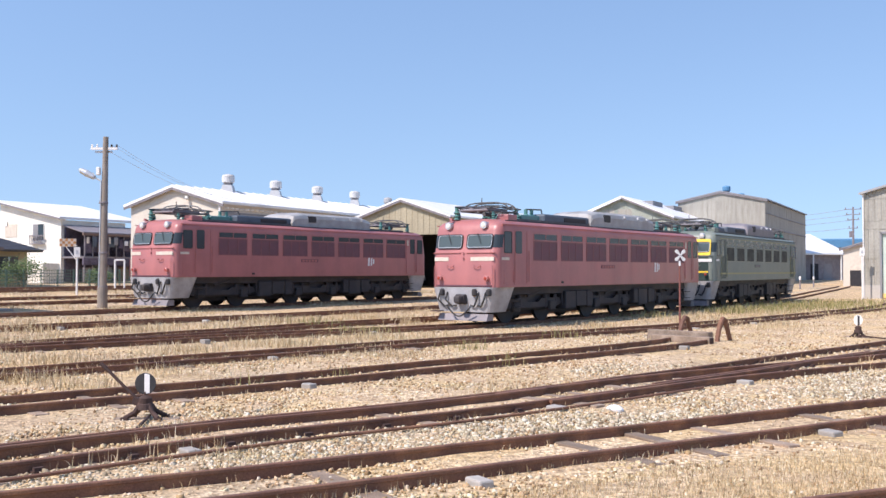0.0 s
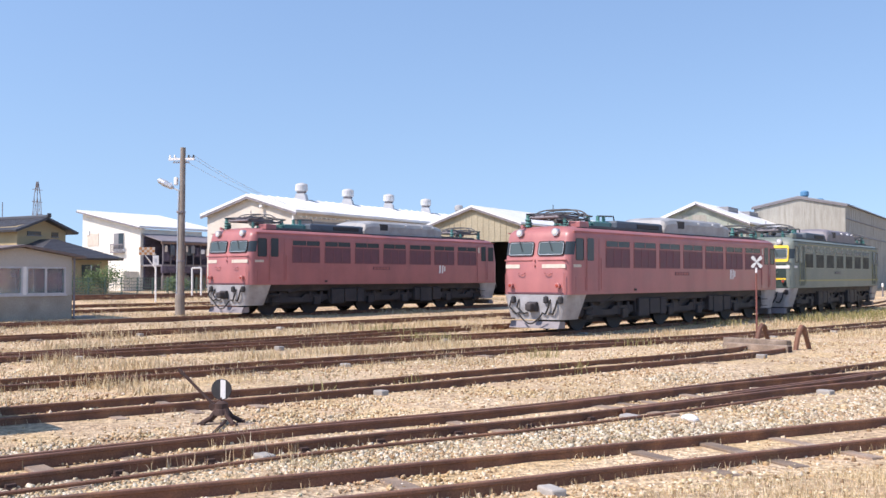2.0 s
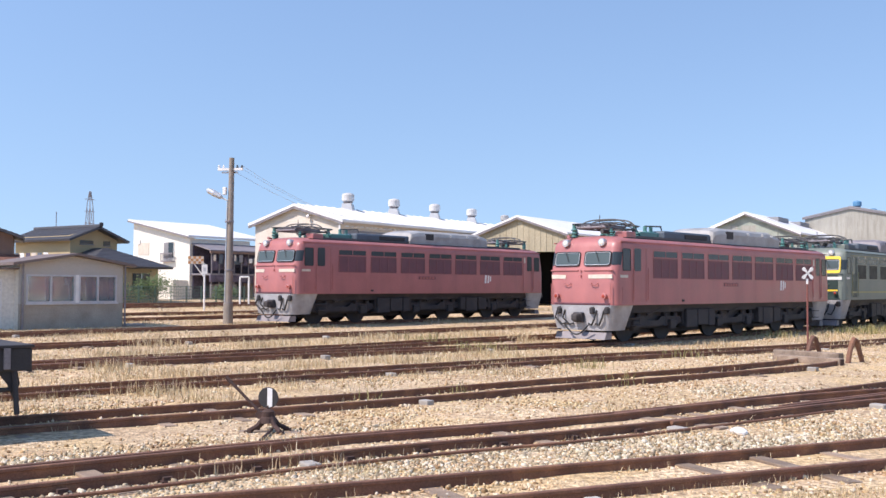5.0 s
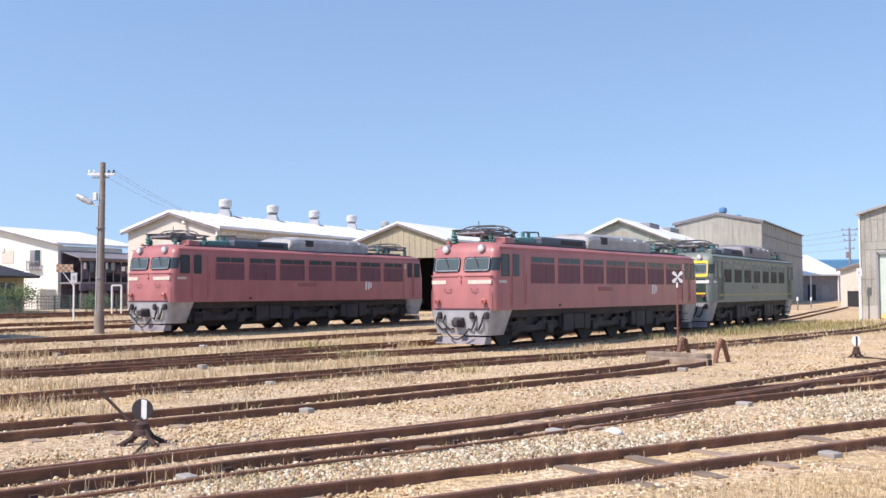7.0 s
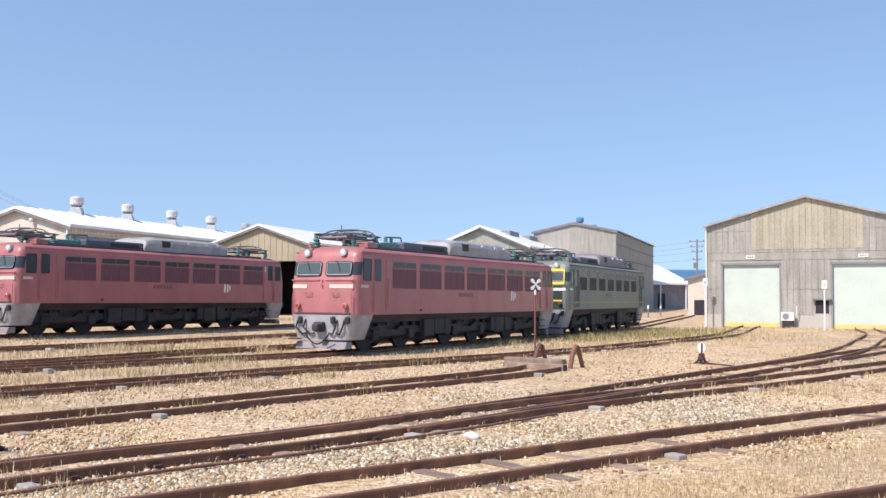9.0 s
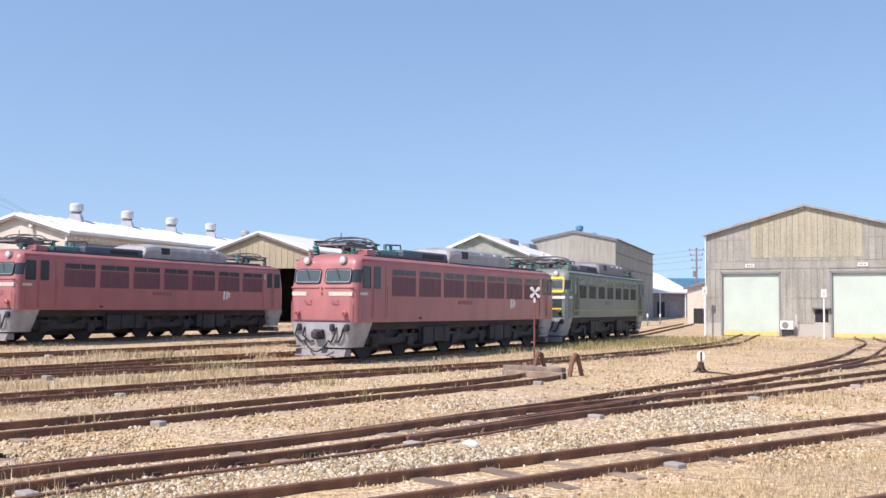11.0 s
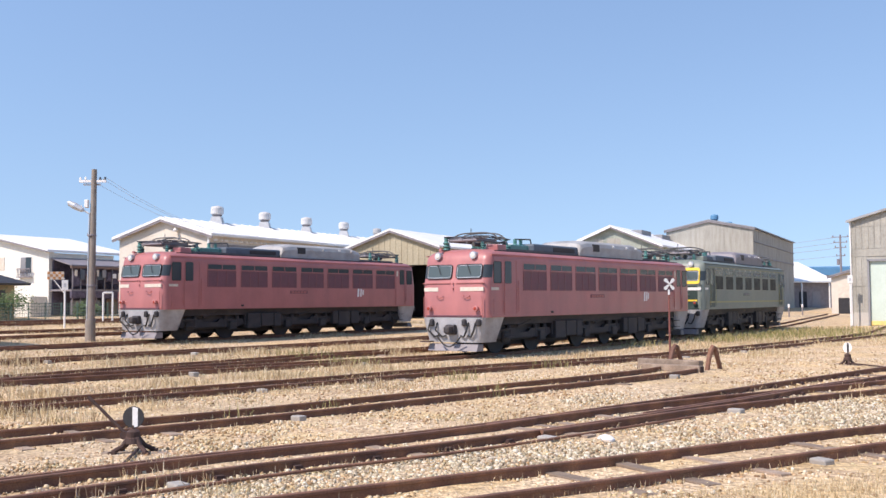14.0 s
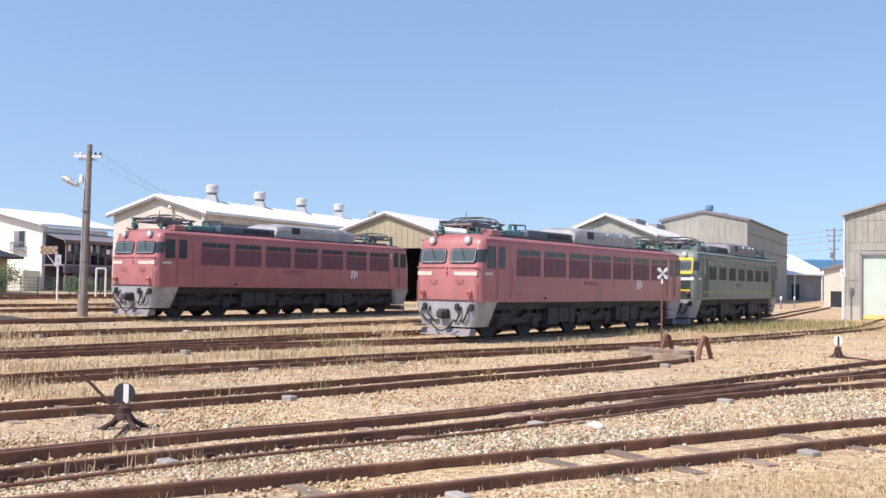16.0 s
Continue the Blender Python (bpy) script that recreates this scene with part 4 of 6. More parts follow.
    # outdoor unit of an air conditioner on its bracket
    ac = thing("air_conditioner", *(Vector((33.6, 62.8)) + Vector((-0.626, -0.779)) * 0.5 + Vector((-0.779, 0.626)) * 1.12), 0.15, 38.8, "white outdoor air-conditioning unit on a dark stand by the shed wall", "air conditioner")
    part("casing", B(-0.2, 0.15, -0.42, 0.42, 0.50, 1.08, 0.02), "white", ac)
    part("grille", lathe([(0.22, 0), (0.22, 0.02), (0.05, 0.02), (0.05, 0.03)], 20, pose(-0.2, 0.1, 0.79, 0, -90, 0)), "greyroof", ac)
    part("stand", B(-0.15, 0.12, -0.36, 0.36, 0, 0.50, 0.01), "under", ac)
    part("pipe", poly_rod(bmesh.new(), ((0.1, -0.42, 0.9), (0.1, -0.55, 0.9), (0.1, -0.55, 1.5)), 0.03), "white", ac)


right_shed()


def vent_stack(x, y, z, m="white", s=1.0):
    v = thing("roof_ventilator", x, y, z, 0, "white round roof ventilator on a square curb" if m == "ventgrey" else "dull painted round roof ventilator", "ventilator", "ridge ventilators")
    bm = bmesh.new()
    prism(bm, [(-0.62 * s, -0.5 * s), (0.62 * s, -0.5 * s), (0.34 * s, 0.55 * s), (-0.34 * s, 0.55 * s)], "x", -0.55 * s, 0.55 * s)
    part("curb", bm, m, v)
    part("neck", R((0, 0, 0.5 * s), (0, 0, 0.8 * s), 0.30 * s, seg=16), m, v)
    part("collar", lathe([(0.30 * s, 0.60 * s), (0.40 * s, 0.64 * s), (0.40 * s, 0.70 * s), (0.30 * s, 0.73 * s)], 16), "tin", v)
    part("drum", lathe([(0.35 * s, 0.72 * s), (0.50 * s, 0.80 * s), (0.50 * s, 1.25 * s), (0.42 * s, 1.36 * s), (0.1 * s, 1.44 * s)], 18), m, v)


def along(x, y, yaw, u, v=0.0):
    a = radians(yaw)
    return x + math.sin(a) * u - math.cos(a) * v, y + math.cos(a) * u + math.sin(a) * v


s1 = gable("depot_shed", -19.64, 72.9, 0, 27, 4.32, 6.84, 8.08, 38, "cream", "whiteroof", "long cream depot shed with a white metal roof", "shed", 0.4, 0.2)
for k in range(38):
    part("roof_seam", P([(-4.6, 6.76 + 0.2), (-4.6, 6.76 + 0.26), (-0.05, 8.08 + 0.255), (-0.05, 8.08 + 0.19)], "x", k - 0.03, k + 0.03), "whiteroof", s1)
for k in range(64):
    part("eave_bracket", B(0.3 + k * 0.58, 0.37 + k * 0.58, -4.66, -4.33, 6.4, 6.53), "white", s1)
part("wall_lamp", lathe([(0.1, 0), (0.16, 0.1), (0.1, 0.25)], 10, pose(-0.25, -1.3, 7.15)), "white", s1)
# grey strip along the wall that paints the eave's shadow into the shape
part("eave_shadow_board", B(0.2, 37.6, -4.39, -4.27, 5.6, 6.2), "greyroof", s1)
part("downpipe", R((-0.12, -4.25, 0), (-0.12, -4.25, 6.7), 0.09), "white", s1)
for k, u in enumerate((6.1, 12.3, 18.5, 24.8, 31.1)):
    vent_stack(*along(-19.70, 72.9, 27, u), 8.16, "ventgrey" if k < 4 else "steelbox", 1.0 if k < 4 else 0.85)

s2 = gable("tan_shed", -3.32, 81.1, 0, 27, 4.2, 6.35, 7.75, 34, "tan", "whiteroof", "tan sheet-clad shed with a white roof and dark doorway", "shed", 0.35, 0.16, False)
part("gable_wall", P([(-0.9, -0.6), (4.2, -0.6), (4.2, 6.35), (0, 7.75), (-4.2, 6.35), (-4.2, -0.6), (-3.5, -0.6), (-3.5, 4.9), (-0.9, 4.9)], "x", 0, 0.25), "tan", s2)
# dark sheet set back behind the doorway, painting the unlit inside
part("inner_wall", B(6, 6.2, -3.9, 3.9, -0.6, 6.2), "dark", s2)
for k in range(16):
    part("cladding_rib", B(-0.03, 0.0, -4.1 + k * 0.53, -4.02 + k * 0.53, 4.95 if k < 6 else 0, 6.3 + 1.35 * (1 - abs(-4.06 + k * 0.53) / 4.2)), "tan", s2)
part("door_frame", B(-0.06, 0.02, -3.6, -3.45, 0, 5.0), "tan", s2)

s3 = gable("green_grey_shed", 18.8, 104, -0.2, 27, 5.0, 7.75, 9.8, 34, "greenwall", "whiteroof", "grey-green gabled shed with white roof and ridge monitors", "shed", 0.5, 0.2)
for u in (5, 14, 23):
    part("roof_monitor", B(u, u + 4, -1.9, -0.7, 9.0, 9.75, 0.05), "greyroof", s3)
for y0, y1 in ((0.9, 1.9), (-1.0, 0.5)):
    part("gable_pane", B(-0.03, 0.02, y0, y1, 7.0, 8.6), "slate", s3)
part("fascia", P([(5.4, 7.5), (5.4, 7.8), (0, 10.0), (0, 9.7)], "x", -0.55, -0.5), "white", s3)

s4 = gable("tall_grey_shed", 32.8, 117.4, 0, 27, 5.06, 10.2, 11.25, 36, "slate", "greyroof", "tall grey sheet-clad shed with low-pitched roof", "shed", 0.25, 0.15)
for k in range(10):
    part("cladding_rib", B(-0.02, 0.0, -5.0 + k * 1.09, -4.94 + k * 1.09, 0, 10.15), "slate", s4)
part("wall_band", B(0.3, 36, -5.17, -5.03, 6.9, 7.05), "greyroof", s4)
part("wall_band", B(0.3, 36, -5.17, -5.03, 8.6, 8.7), "greyroof", s4)
for k in range(22):
    part("cladding_rib", B(0.8 + k * 1.6, 0.86 + k * 1.6, -5.08, -5.05, 0, 10.15), "slate", s4)
vent_stack(*along(32.8, 117.4, 27, 3.5), 10.9, "bluepaint", 0.95)
vent_stack(*along(32.8, 117.4, 27, 13), 10.8, "bluepaint", 0.85)

# low sheds and a blue roof beyond
lw = thing("low_shed", 61.4, 152.5, 0, 73, "low grey shed with a broad white roof", "shed")
part("front_wall", B(-16, 0, 0, 0.25, -0.5, 4.55), "tin", lw)
for u in (-0.25, -16):
    part("end_wall", P([(0.25, -0.5), (17, -0.5), (17, 4.55), (8.5, 7.55), (0.25, 4.55)], "x", u, u + 0.25), "tin", lw)
part("back_wall", B(-15.75, -0.25, 16.75, 17, -0.5, 4.55), "tin", lw)
for s in (-1, 1):
    part("roof_slope", P([(8.5 + s * 9.2, 4.35), (8.5 + s * 9.2, 4.6), (8.5, 7.85), (8.5, 7.6)], "x", -16.4, 0.4), "whiteroof", lw)
# flat sheets on the wall; the near-black ones paint the openings' inner shade
for k in range(6):
    part("doorway", B(-3.6 - k * 2.4, -2.2 - k * 2.4, -0.04, 0.05, 0, 3.0), "dark" if k % 2 else "greyroof", lw)
part("eave_gutter", B(-16, 0.3, -0.9, -0.75, 4.35, 4.5), "white", lw)
part("lean_to_post", R((-1.0, -0.7, 0), (-1.0, -0.7, 4.3), 0.12), "white", lw)
part("lean_to_post", R((-6.0, -0.7, 0), (-6.0, -0.7, 4.3), 0.12), "white", lw)
ts = gable("small_tan_shed", 47.6, 107.7, 0, 27, 4.0, 4.4, 5.6, 9, "cream", "greyroof", "small cream shed with a dark open doorway", "shed", 0.4, 0.12)
# flat near-black sheet that paints the shade inside the doorway
part("doorway", B(-0.03, 0.1, 1.0, 3.3, 0, 2.0), "dark", ts)
part("shutter_panel", B(-0.04, 0.1, 1.0, 3.3, 2.0, 3.5), "stripe", ts)
bl = thing("blue_roof_hall", 48, 194, 0, 100, "long blue-roofed hall far behind the sheds", "hall")
part("wall", B(0, 60, -6, 6, 0, 6.2), "tin", bl)
part("roof_slope", P([(-6.5, 6.2), (6.5, 6.2), (6.5, 7.6), (0, 8.0), (-6.5, 7.6)], "x", -0.5, 60.5), "bluepaint", bl)


# ---------------------------------------------------------------- houses on the left
def cream_house():
    h = thing("house", -30.8, 80.2, 1.08, 27, "cream two-storey house with a sloping white roof and cluttered dark lean-to", "house")
    w, l = 7.15, 6.8
    # front wall in plane x = 0, y from 0 (corner) to w; the roof rises to the left
    part("front_wall", P([(0, -0.6), (w, -0.6), (w, 6.6), (0, 5.1)], "x", 0, 0.2), "creamhouse", h)
    part("side_wall", B(0.2, l, 0, 0.2, -0.6, 5.0), "creamhouse", h)
    part("side_wall", B(0.2, l, w - 0.2, w, -0.6, 6.5), "creamhouse", h)
    part("back_wall", B(l, l + 0.2, 0, w, -0.6, 5.0), "creamhouse", h)
    part("roof", P([(-0.3, 5.04), (w + 0.3, 6.66), (w + 0.3, 6.84), (-0.3, 5.24)], "x", -0.4, l + 2.2), "whiteroof", h)
    part("roof_edge", P([(-0.32, 5.0), (w + 0.32, 6.6), (w + 0.32, 6.72), (-0.32, 5.12)], "x", -0.46, -0.41), "tin", h)
    win = part("window", B(-0.05, 0.02, 1.9, 3.2, 3.2, 4.75), "white", h)
    part("pane", B(-0.07, -0.04, 1.95, 2.55, 3.4, 4.7), "glass", win)
    for k in range(9):
        part("baluster", R((-0.3, 1.85 + k * 0.175, 3.1), (-0.3, 1.85 + k * 0.175, 3.75), 0.03, seg=5), "tin", win)
    part("railing", B(-0.34, -0.26, 1.8, 3.3, 3.7, 3.8), "tin", win)
    part("railing", B(-0.34, 0.0, 1.8, 3.3, 3.04, 3.12), "tin", win)
    part("blind", B(-0.07, -0.04, 2.58, 3.15, 3.4, 4.7), "greyroof", win)
    part("annex", B(-1.6, 0, 0.2, 2.6, -0.4, 1.5, 0.03), "creamhouse", h)
    part("meter_box", B(-0.1, 0, 6.2, 6.6, 4.6, 5.0, 0.02), "white", h)
    part("shuttered_window", B(-0.04, 0, 5.1, 6.5, 3.7, 4.75), "stripe", h)
    # lean-to balcony with awnings on the side towards the yard
    part("awning", P([(-0.1, 4.5), (-2.4, 3.9), (-2.4, 4.0), (-0.1, 4.62)], "x", 0.1, l + 1.4), "tin", h)
    rng = random.Random(4)
    for k in range(9):
        u = 0.3 + k * 0.85
        part("balcony_post", R((u, -2.3, 0), (u, -2.3, 3.95), 0.05), "tin", h)
        part("hanging_cloth", B(u + 0.1, u + 0.75, -2.32, -2.22, 2.1 + rng.uniform(0, 0.8), 3.5, 0.02), "purple" if rng.random() < 0.7 else "bluegrey", h)
    part("balcony_wall", B(0.1, l + 1.3, -2.45, -2.25, 1.35, 1.9), "purple", h)
    for k in range(13):
        u = 0.35 + k * 0.58
        zt = rng.uniform(3.2, 3.7)
        part("washing", B(u, u + rng.uniform(0.2, 0.45), -2.52, -2.46, zt - rng.uniform(0.35, 0.9), zt, 0.02), rng.choice(("white", "purple", "bluegrey", "greyroof", "housebrown", "stripe")), h)
    for k in range(4):
        part("store_board", B(0.5 + k * 1.9, 1.6 + k * 1.9, -2.0, -1.9, 0.0, rng.uniform(0.8, 1.3), 0.01), rng.choice(("housebrown", "tin", "greyroof")), h)
    part("propped_ladder", poly_rod(bmesh.new(), ((6.0, -2.75, 3.2), (7.2, -2.75, 0.6)), 0.05), "alu", h)
    part("eave_beam", B(0.0, l + 1.5, -2.5, -2.36, 3.72, 3.9), "housebrown", h)
    # dark sheet over the cream wall, painting the shade under the awning
    part("inner_wall", B(0.3, l + 1.3, -0.16, -0.03, 0, 4.4), "purple", h)
    part("balcony_floor", B(0.1, l + 1.3, -2.4, 0, 1.9, 2.05), "tin", h)
    part("stair_rail", R((7.6, -2.6, 3.6), (9.2, -2.6, 0.4), 0.06), "alu", h)
    part("antenna", poly_rod(bmesh.new(), ((6.5, 2, 5.6), (6.5, 2, 7.2), (6.5, 2.6, 7.0)), 0.03), "tin", h)


cream_house()


def tiled_slope(parent, corners, n, material="tile"):
    """A roof slope between two eave and two ridge points, with raised tile courses."""
    a, b_, c, d = (Vector(p) for p in corners)
    nrm = (b_ - a).cross(d - a).normalized()
    if nrm.z < 0:
        nrm = -nrm
    bm = bmesh.new()
    vs = [bm.verts.new(p) for p in (a, b_, c, d)] + [bm.verts.new(p - nrm * 0.15) for p in (a, b_, c, d)]
    for f in ((0, 1, 2, 3), (7, 6, 5, 4), (0, 4, 5, 1), (1, 5, 6, 2), (2, 6, 7, 3), (3, 7, 4, 0)):
        bm.faces.new([vs[i] for i in f])
    bmesh.ops.recalc_face_normals(bm, faces=bm.faces[:])
    sl = part("roof_slope", bm, material, parent)
    n = round(n * 1.6)
    for k in range(n):
        s0, s1_ = k / n, (k + 0.8) / n
        bm = bmesh.new()
        p = [a.lerp(d, s0), b_.lerp(c, s0), b_.lerp(c, s1_), a.lerp(d, s1_)]
        q = [bm.verts.new(v + nrm * h_) for v, h_ in zip(p, (0.022, 0.022, 0.004, 0.004))] + [bm.verts.new(v) for v in p]
        for f in ((0, 1, 2, 3), (0, 4, 5, 1), (1, 5, 6, 2), (3, 7, 4, 0)):
            bm.faces.new([q[i] for i in f])
        bmesh.ops.recalc_face_normals(bm, faces=bm.faces[:])
        part("tile_course", bm, material, sl)
    return sl


def tan_house():
    h = thing("house", -33.45, 68.4, 0.9, -63, "ochre two-storey house with dark tiled roofs", "house")
    hw, e, p = 2.0, 4.72, 5.32
    part("upper_wall", P([(-hw, 2.2), (hw, 2.2), (hw, e), (0, p), (-hw, e)], "x", 0, 0.2), "housetan", h)
    part("upper_wall", P([(-hw, 2.2), (hw, 2.2), (hw, e), (0, p), (-hw, e)], "x", 6.3, 6.5), "housetan", h)
    for s in (-1, 1):
        part("side_wall", B(0.2, 6.3, *sorted((s * hw, s * (hw - 0.2))), -0.5, e), "housetan", h)
        tiled_slope(h, ((-0.7, s * (hw + 0.6), e - 0.28), (7.1, s * (hw + 0.6), e - 0.28), (7.1, 0, p + 0.12), (-0.7, 0, p + 0.12)), 10)
    part("ridge", B(-0.75, 7.1, -0.16, 0.16, p + 0.05, p + 0.28, 0.05), "tile", h)
    part("finial", B(-0.85, -0.7, -0.16, 0.16, p + 0.1, p + 0.4, 0.06), "tile", h)
    # single-storey wing in front of the gable with a hipped roof
    part("wing_wall", B(-3.4, -3.2, -3.0, 3.0, -0.5, 2.72), "housetan", h)
    for s in (-1, 1):
        part("wing_wall", B(-3.2, 0, *sorted((s * 3.0, s * 2.8)), -0.5, 2.72), "housetan", h)
        tiled_slope(h, ((-4.1, s * 3.8, 2.52), (0.3, s * 3.8, 2.52), (0.3, s * 0.1, 3.88), (-1.3, s * 0.1, 3.88)), 8)
    tiled_slope(h, ((-4.1, -3.8, 2.52), (-4.1, 3.8, 2.52), (-1.3, 0.1, 3.88), (-1.3, -0.1, 3.88)), 8)
    for y0, y1, z0, z1 in ((0.1, 1.2, 4.15, 4.42), (-1.35, -0.8, 4.1, 4.42)):
        w = part("window", B(-0.05, 0.02, y0, y1, z0, z1), "glass", h)
        part("window_frame", B(-0.07, 0.0, y0 - 0.05, y1 + 0.05, z0 - 0.06, z0), "greyroof", w)
    for x0, x1, y0, y1 in ((-3.46, -3.38, -2.2, -0.7), (-3.46, -3.38, 0.9, 1.9)):
        w = part("window", B(x0, x1, y0, y1, 0.9, 2.05), "glass", h)
        part("window_frame", B(x0 - 0.02, x1, (y0 + y1) / 2 - 0.04, (y0 + y1) / 2 + 0.04, 0.9, 2.05), "white", w)
    w = part("window", B(-2.9, -1.2, 2.98, 3.06, 0.7, 2.1), "glass", h)
    part("balcony_panel", B(0.8, 5.2, hw + 0.9, hw + 1.0, 2.3, 3.1), "white", h)
    rng = random.Random(2)
    for k in range(6):
        part("laundry", B(1.0 + k * 0.7, 1.5 + k * 0.7, hw + 1.03, hw + 1.08, 2.5 + rng.uniform(0, 0.3), 3.5), ("white", "bluegrey", "stripe", "purple")[k % 4], h)
    part("balcony_floor", B(0.6, 5.4, hw, hw + 1.05, 2.15, 2.3), "tin", h)
    part("antenna", R((4.5, 0.0, 5.3), (4.5, 0.0, 6.7), 0.03), "tin", h)


tan_house()


def brown_house():
    h = thing("house", -34.5, 59.67, 1.1, -119, "brown house with grey eaves and a red-brown porch roof", "house")
    part("wall", B(0, 5, 0, 5, -0.5, 4.0), "housebrown", h)
    for xe in (-0.6, 5.6):
        tiled_slope(h, ((xe, -0.7, 3.85), (xe, 5.7, 3.85), (2.5, 5.7, 4.95), (2.5, -0.7, 4.95)), 6)
    for y0 in (0.0, 4.8):
        part("gable_wall", P([(0, 4.0), (5, 4.0), (2.5, 4.85)], "y", y0, y0 + 0.2), "housebrown", h)
    w = part("window", B(1.2, 2.6, 4.97, 5.04, 2.9, 3.6), "glass", h)
    part("window_frame", B(1.1, 2.7, 4.98, 5.06, 2.82, 2.9), "greyroof", w)
    tiled_slope(h, ((-0.4, 6.4, 2.3), (5.4, 6.4, 2.3), (5.4, 5.0, 2.8), (-0.4, 5.0, 2.8)), 5, "redroof")


brown_house()


# ---------------------------------------------------------------- yard hut
def hut():
    # long side with the windows faces the tracks: local y = 0 is that face, it runs along x
    h = thing("yard_hut", -20.6, 36.1, 0.36, 33.4, "grey rendered yard hut with sliding windows and a low roof", "hut")
    l, d, e = 4.43, 2.2, 2.52
    part("lower_wall", B(0, l, 0, 0.16, -0.4, 0.98), "hutbase", h)
    part("upper_wall", P([(0, 2.12), (l, 2.12), (l, e), (l / 2, e + 0.35), (0, e)], "y", 0, 0.16), "hutgrey", h)
    for a, b_ in ((0, 0.22), (l - 0.3, l)):
        part("pier", B(a, b_, 0.002, 0.158, 0.98, 2.12), "hutgrey", h)
    # sunny end in lighter cream, shaded walls in grey: light put into the colours
    for a in (0, l - 0.16):
        part("end_wall", B(a, a + 0.16, 0.16, d, -0.4, e), "hutgrey" if a else "creamhouse", h)
    part("back_wall", B(0.16, l - 0.16, d - 0.16, d, -0.4, 1.0), "hutgrey", h)
    part("back_wall", B(0.16, l - 0.16, d - 0.16, d, 2.1, e), "hutgrey", h)
    for a, b_ in ((0.16, 0.3), (2.2, 2.4), (l - 0.4, l - 0.16)):
        part("back_pier", B(a, b_, d - 0.158, d - 0.002, 1.0, 2.1), "hutgrey", h)
    for a, b_ in ((0.3, 2.2), (2.4, l - 0.4)):
        fr = part("back_window", ring(bmesh.new(), [(a, 1.0), (b_, 1.0), (b_, 2.1), (a, 2.1)], [(a + 0.06, 1.06), (b_ - 0.06, 1.06), (b_ - 0.06, 2.04), (a + 0.06, 2.04)], "y", d - 0.12, d - 0.04), "alu", h)
        part("pane", B(a + 0.05, b_ - 0.05, d - 0.09, d - 0.08, 1.05, 2.05), "clear", fr).visible_shadow = False
        part("stile", B((a + b_) / 2 - 0.03, (a + b_) / 2 + 0.03, d - 0.1, d - 0.05, 1.05, 2.05), "alu", fr)
    part("floor", B(0.16, l - 0.16, 0.16, d - 0.16, -0.1, 0.02), "concrete", h)
    part("desk", B(2.6, 4.1, d - 0.8, d - 0.2, 0.70, 0.74), "sleeper", h)
    part("cabinet", B(0.25, 0.7, d - 0.6, d - 0.2, 0.02, 1.5, 0.01), "tin", h)
    part("notice", B(1.9, 2.06, 0.2, 0.21, 1.7, 2.0), "white", h)
    part("curtain", B(3.9, 4.2, 0.2, 0.24, 1.05, 2.05), "bluegrey", h)
    for s in (-1, 1):
        o = [(l / 2, e + 0.38), (l / 2, e + 0.47), (l / 2 + s * (l / 2 + 0.45), e + 0.05), (l / 2 + s * (l / 2 + 0.45), e - 0.06)]
        part("roof_slope", P(o, "y", -0.32, d + 0.3), "hutroof", h)
    for a, b_ in ((0.22, 2.28), (2.42, l - 0.3)):
        fr = part("window_frame", ring(bmesh.new(), [(a, 1.0), (b_, 1.0), (b_, 2.12), (a, 2.12)], [(a + 0.07, 1.07), (b_ - 0.07, 1.07), (b_ - 0.07, 2.05), (a + 0.07, 2.05)], "y", -0.03, 0.08), "alu", h, "pale aluminium sliding window frame")
        m = (a + b_) / 2
        part("pane", B(a + 0.06, m, 0.03, 0.04, 1.06, 2.06), "clear", fr).visible_shadow = False
        part("pane", B(m, b_ - 0.06, 0.045, 0.055, 1.06, 2.06), "clear", fr).visible_shadow = False
        part("stile", B(m - 0.04, m + 0.04, -0.01, 0.06, 1.06, 2.06), "alu", fr)
    part("post", B(2.28, 2.42, -0.03, 0.12, 0.95, 2.12), "white", h)
    part("window_sill", B(0.2, l - 0.25, -0.06, 0.0, 0.94, 1.0), "alu", h)
    for a in (0.06, l + 0.05):
        part("downpipe", R((a, -0.08, 0), (a, -0.08, e), 0.04), "tin", h)
    part("doorstep", B(l + 0.1, l + 0.9, -0.3, 0.3, 0, 0.10, 0.01), "concrete", h)
    # entrance lobby with a white door on the sunny end
    part("lobby_wall", B(-1.6, -1.45, 0.1, d, -0.4, 2.3), "creamhouse", h)
    part("lobby_front", B(-1.45, 0, 0.5, 0.62, -0.4, 2.3), "creamhouse", h)
    part("lobby_roof", B(-1.9, 0.02, 0.1, d + 0.1, 2.3, 2.38), "hutroof", h)
    dr = part("lobby_door", B(-1.2, -0.5, 0.45, 0.5, 0, 1.95), "white", h, "white glazed door")
    part("pane", B(-1.1, -0.6, 0.43, 0.455, 1.0, 1.8), "glass", dr)


hut()


